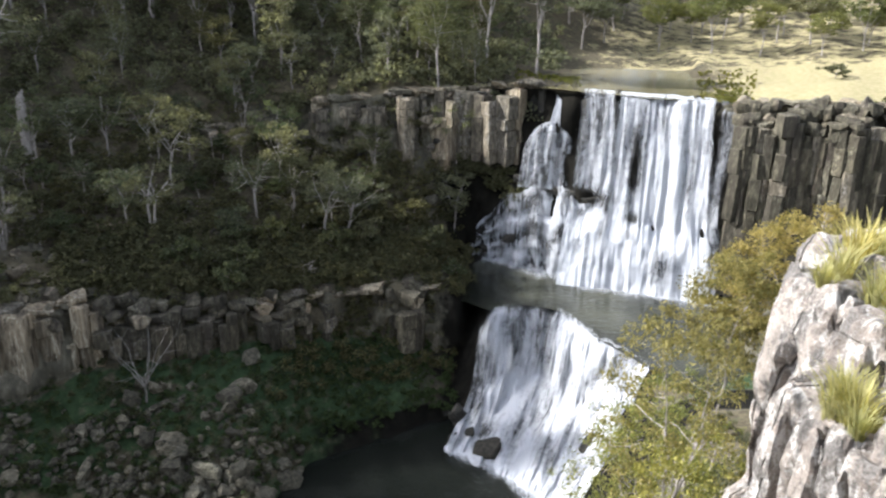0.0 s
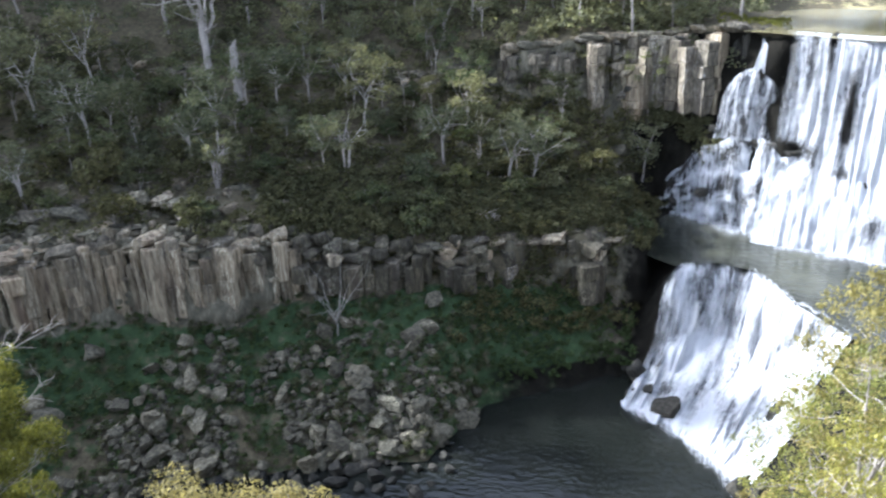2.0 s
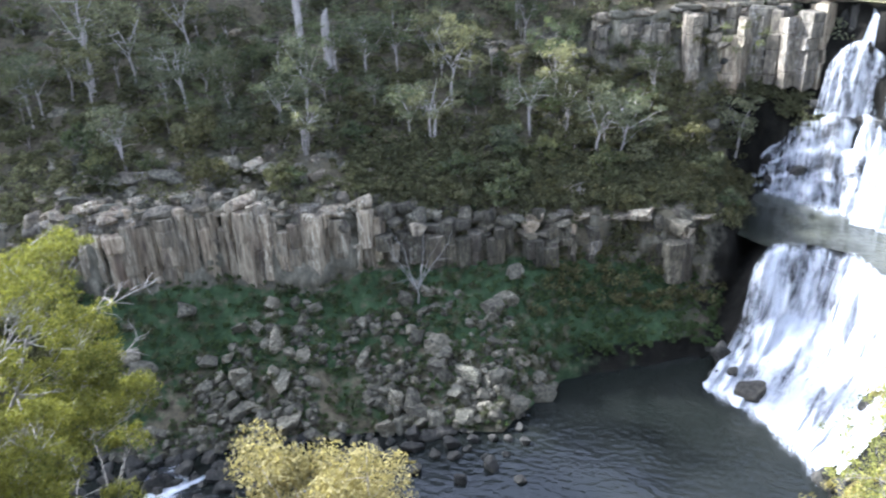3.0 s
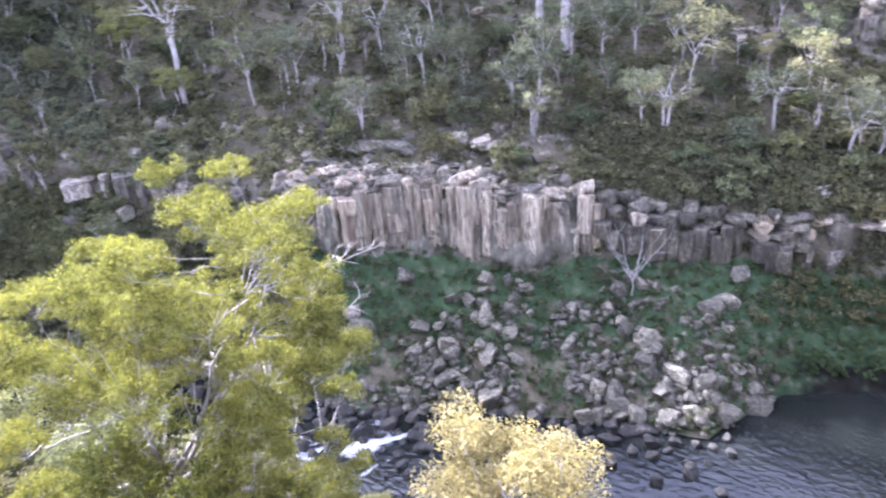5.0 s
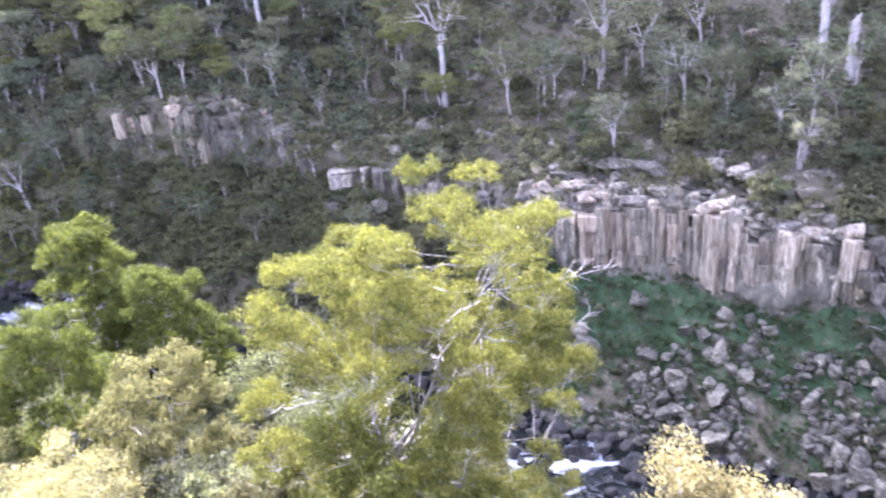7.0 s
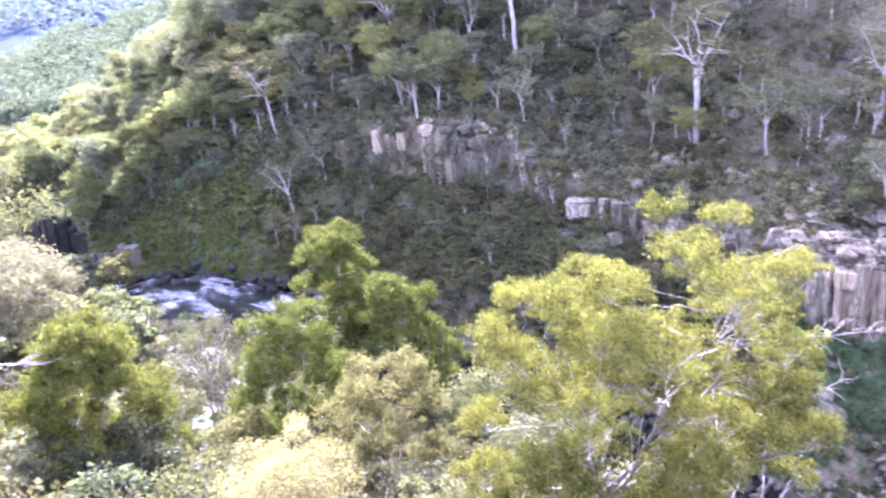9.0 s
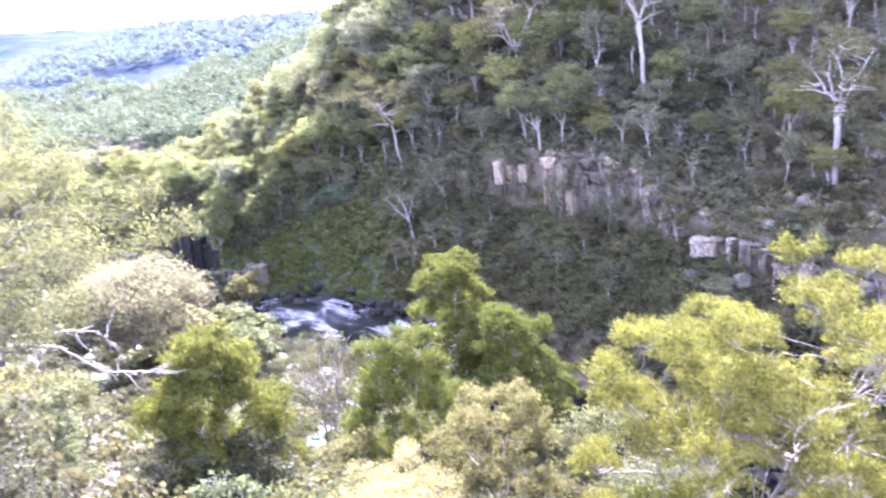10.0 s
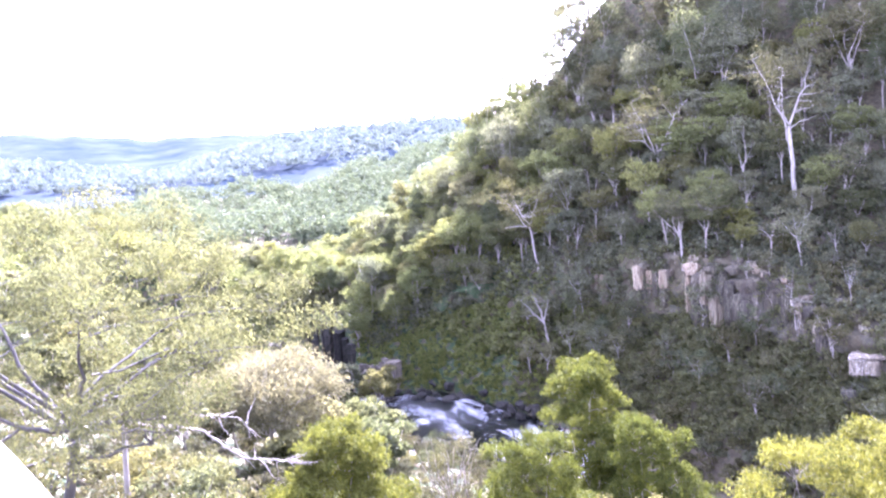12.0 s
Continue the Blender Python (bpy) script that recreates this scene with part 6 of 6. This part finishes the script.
for az in (*np.arange(-6.2, 9, 1.05), *np.arange(-33, -20.4, 1.3)):
    d, z = profile(az)
    ob = new("cap_stone", BLOCKS[rng.integers(0, 5)])
    s_ = rng.uniform(1.6, 2.6)
    ob.matrix_basis = Matrix.LocRotScale(Vector(P(az + rng.uniform(-0.4, 0.4), d[10] - 0.2 + rng.uniform(-0.5, 0.6), z[10] + 0.1)), Euler((rng.normal(0, 0.06), rng.normal(0, 0.06), radians(az) + rng.normal(0, 0.2))), Vector((s_, s_, s_ * rng.uniform(0.7, 1.1))))
    tagged(ob, "flat pale cap stone on top of the cliff", "rock", "cap stones")
DARK_BLOCKS = [rough_rock("wall_block", 680 + i, (1.4, 1.0, 0.8), 5, 0.3, (ROCK, WET_OR_SHADED_ROCK)[i % 2], 0.05) for i in range(6)]
for i in range(30):
    az = rng.uniform(-6, 9)
    d, z = profile(az)
    lo_, hi_ = 9, 10
    h_ = rng.uniform(0.15, 1.0)
    s_ = rng.uniform(0.6, 1.6)
    ob = new("wall_block", DARK_BLOCKS[rng.integers(0, 6)])
    ob.matrix_basis = Matrix.LocRotScale(Vector(P(az, d[lo_] + (d[hi_] - d[lo_]) * h_ - 1.1, z[lo_] + (z[hi_] - z[lo_]) * h_ - 0.4)), Euler((rng.normal(0, 0.12), rng.normal(0, 0.12), radians(az) + rng.normal(0, 0.3))), Vector((s_, s_, s_ * rng.uniform(0.7, 1.6))))
    tagged(ob, "dark broken block jutting from the basalt wall", "rock", "blocks in the wall")
for p in spots_between(rng, 50, 25, 48, 7, 8, 1.2, None, -0.1, 0.8):
    ob = new("ledge_block", BLOCKS[rng.integers(0, 5)])
    s_ = rng.uniform(0.7, 1.9)
    ob.matrix_basis = Matrix.LocRotScale(p + Vector((0, 0, 0.15 * s_)), Euler((rng.normal(0, 0.15), rng.normal(0, 0.15), rng.uniform(0, 6.28))), Vector((s_, s_, s_ * rng.uniform(0.8, 1.5))))
    tagged(ob, "lichen-covered broken block above the columns", "rock", "blocks above the columns")
for az, dist, z, s_ in ((-9.5, 107.4, 22.4, 3.4), (-10.6, 106.6, 22.0, 2.8), (-8.4, 108.2, 22.8, 2.4), (-5.0, 108.2, 15.4, 2.0), (-11.0, 102.4, 15.0, 1.8), (-3.2, 109.6, 13.4, 1.6)):
    ob = new("wet_ledge", WET_STONES[rng.integers(0, 4)])
    ob.matrix_basis = Matrix.LocRotScale(Vector(P(az, dist, z)), Euler((rng.uniform(-0.3, 0.3), rng.uniform(-0.3, 0.3), radians(az))), Vector((s_ * 1.0, s_ * 0.8, s_ * 0.95)))
    tagged(ob, "wet dark rock ledge breaking the falling water", "rock", "ledges in the falls")


# pale rock on the rim
def slab(name, parent, seed, centre, size, turn, mat=PALEROCK, tilt=(0, 0)):
    """A joint block of the rim: a box with worn corners and a pitted, split face."""
    r = random.Random(seed)
    bm = bmesh.new()
    bmesh.ops.create_cube(bm, size=1.0)
    bmesh.ops.subdivide_edges(bm, edges=bm.edges[:], cuts=34, use_grid_fill=True)
    off = Vector((r.uniform(-50, 50), r.uniform(-50, 50), r.uniform(-50, 50)))
    bm.normal_update()
    for v in bm.verts:
        p = v.co.copy()
        k = sorted((abs(p.x), abs(p.y), abs(p.z)))[1]
        if k > 0.4:
            p = p.lerp(p * 0.93, (k - 0.4) * 10)
        w = Vector((p.x * size[0], p.y * size[1], p.z * size[2]))
        q = w + off
        push = 0.11 * noise.noise(q * 1.1) + 0.09 * noise.noise(Vector((q.x * 3.2, q.y * 3.2, q.z * 1.0))) + 0.045 * noise.noise(q * 7)
        crack = abs(noise.noise(Vector((q.x * 2.8, q.y * 2.8, q.z * 0.35))))
        push -= 0.19 * max(0.0, 1 - crack * 8)
        step = abs(noise.noise(Vector((q.x * 0.5, q.y * 0.5, q.z * 1.1 + 3))))
        push -= 0.07 * max(0.0, 1 - step * 16)
        v.co = w + v.normal * push
    me = bpy.data.meshes.new(name)
    bm.to_mesh(me)
    bm.free()
    me.materials.append(mat)
    ob = new(name, me)
    ob.parent = parent
    ob.matrix_basis = Matrix.LocRotScale(Vector(centre), Euler((tilt[0], tilt[1], turn)), None)
    SLABS.append(ob)
    return ob


SLABS = []


def rock_top(x, y):
    """The height of the rim rock at a place."""
    best = ground_at(x, y)
    for ob in SLABS:
        m = ob.matrix_basis
        inv = m.inverted()
        hit_, loc, _, _ = ob.ray_cast(inv @ Vector((x, y, 60)), inv.to_3x3() @ Vector((0, 0, -1)))
        if hit_:
            best = max(best, (m @ loc).z)
    return best


rim = tagged(new("rim_rock"), "pale weathered rock outcrop with lichen on the gorge rim", "rock")
RIM_BLOCKS = [(3.3, 6.6, 49.5, 0.95, 0.95), (2.95, 5.75, 49.0, 0.75, 0.8), (2.75, 5.95, 48.2, 0.5, 0.7), (2.75, 4.95, 49.0, 0.8, 0.8), (2.42, 5.1, 47.6, 0.42, 0.6), (3.75, 7.35, 49.4, 1.05, 0.8), (3.55, 5.65, 49.55, 0.9, 1.0),
              (4.25, 6.55, 49.65, 1.25, 1.2), (3.4, 4.65, 49.45, 1.0, 1.0), (4.4, 5.25, 49.75, 1.3, 1.4), (5.4, 6.7, 49.75, 1.6, 1.8), (2.85, 3.95, 49.2, 0.8, 0.9), (5.9, 5.0, 49.85, 2.0, 2.0), (4.0, 3.9, 49.75, 1.3, 1.3), (5.0, 8.1, 49.4, 2.0, 1.4)]
for i, (x, y, top, wx, wy) in enumerate(RIM_BLOCKS):
    slab("slab", rim, 700 + i, (x + 0.22 + (0.32 if x < 2.8 and y > 4.9 else 0), y, top - 2.72), (wx, wy, 5.2), 0.36 + 0.12 * math.sin(i * 2.1), tilt=(0.05 * math.sin(i * 1.7), 0.05 * math.cos(i * 2.9)))


# weathered timber rail at the lookout
def timber_material():
    m, n, l, b = material("silvered_timber")
    v = coords(n, l, (0.6, 14, 14))
    grain = noise_tex(n, l, v, 3.0, 7, 0.7)
    c = ramp(n, l, grain, [(0.34, (0.05, 0.044, 0.036)), (0.46, (0.2, 0.18, 0.155)), (0.7, (0.36, 0.335, 0.3))])
    crack = ramp(n, l, noise_tex(n, l, coords(n, l, (0.9, 30, 30)), 1.2, 4, 0.6), [(0.38, (1, 1, 1)), (0.44, (0, 0, 0))])
    c = mix(n, l, crack, c, (0.05, 0.042, 0.035))
    l.new(c, b.inputs["Base Color"])
    b.inputs["Roughness"].default_value = 0.9
    b.inputs["Specular IOR Level"].default_value = 0.15
    bump(n, l, b, maths(n, l, "SUBTRACT", grain, crack), 0.6, 0.01)
    return m


TIMBER = timber_material()


def timber(name, parent, size, at, turn):
    """A sawn beam along its own x axis, with worn edges and a slight twist."""
    bm = bmesh.new()
    bmesh.ops.create_cube(bm, size=1.0)
    bmesh.ops.scale(bm, vec=size, verts=bm.verts)
    bmesh.ops.bevel(bm, geom=bm.edges[:], offset=0.014, segments=3, profile=0.6, affect="EDGES")
    bmesh.ops.subdivide_edges(bm, edges=[e for e in bm.edges if abs(e.verts[0].co.x - e.verts[1].co.x) > size[0] * 0.5], cuts=24)
    for v in bm.verts:
        v.co += Vector((0, noise.noise(v.co * 3), noise.noise(v.co * 3 + Vector((9, 9, 9))))) * 0.006
    me = bpy.data.meshes.new(name)
    bm.to_mesh(me)
    bm.free()
    me.materials.append(TIMBER)
    ob = new(name, me)
    ob.parent = parent
    ob.matrix_basis = Matrix.LocRotScale(Vector(at), Euler(turn), None)
    return ob


rail = tagged(new("timber_rail"), "sun-bleached weathered timber rail at the lookout", "railing")
rail.matrix_basis = Matrix.LocRotScale(Vector((-1.04, -0.72, 51.5)), Euler((0, 0, math.atan2(-0.225, -0.264))), None)
timber("beam", rail, (3.0, 0.16, 0.11), (1.1, 0.08, 0), (0, 0, 0))
for x in (-0.2, 2.3):
    timber("post", rail, (1.5, 0.14, 0.14), (x, 0.08, -0.8), (0, radians(90), 0))


# tussocks of dry grass on the rim
def tussock_mesh(seed, n=130, h=0.55):
    g = np.random.default_rng(seed)
    a = g.uniform(0, 6.283, n)
    lean_ = g.uniform(0.1, 0.9, n)
    hh = h * g.uniform(0.5, 1.15, n)
    base = np.stack([np.cos(a) * 0.12 * g.uniform(0, 1, n), np.sin(a) * 0.12 * g.uniform(0, 1, n), -0.05 * np.ones(n)], 1)
    dirv = np.stack([np.cos(a) * lean_ * 0.6, np.sin(a) * lean_ * 0.6, np.ones(n)], 1) * hh[:, None]
    side = np.stack([-np.sin(a), np.cos(a), np.zeros(n)], 1) * 0.008
    midp = base + dirv * 0.6
    tipp = base + dirv + np.stack([np.cos(a), np.sin(a), -0.6 * np.ones(n)], 1) * (lean_ * hh * 0.35)[:, None]
    q1 = np.stack([base - side, base + side, midp + side, midp - side], 1)
    q2 = np.stack([midp - side, midp + side, tipp + side * 0.2, tipp - side * 0.2], 1)
    return np.concatenate([q1, q2])


TUFTS = []
for i in range(3):
    ob = quads_object("grass_tussock", tussock_mesh(740 + i), GRASS_DRY)
    TUFTS.append(tagged(ob, "yellow-green grass tussock growing on the rock", "grass", "tussocks on the rim"))
rng = np.random.default_rng(37)
spots = [(3.43, 6.65), (3.02, 5.42), (3.67, 6.24), (2.98, 5.0), (3.3, 6.5), (3.15, 5.55), (3.2, 5.2), (3.85, 6.5), (4.3, 7.4), (3.6, 6.8), (3.1, 5.25), (4.1, 6.9), (3.9, 6.1), (3.3, 5.0), (4.5, 7.0), (4.8, 7.3), (3.5, 5.5), (4.0, 5.6)]
spots += [(rng.uniform(3.75, 5.6), rng.uniform(5.0, 8.0)) for i in range(46)]
for i, (x, y) in enumerate(spots):
    m = Matrix.LocRotScale(Vector((x, y, rock_top(x, y))), Euler((0, 0, rng.uniform(0, 6.28))), Vector((1, 1, 1)) * rng.uniform(0.4, 0.9))
    if i < 3:
        TUFTS[i].matrix_basis = m
    else:
        copy_thing(TUFTS[i % 3], Matrix.LocRotScale(m.translation, m.to_quaternion(), None)).matrix_basis = m
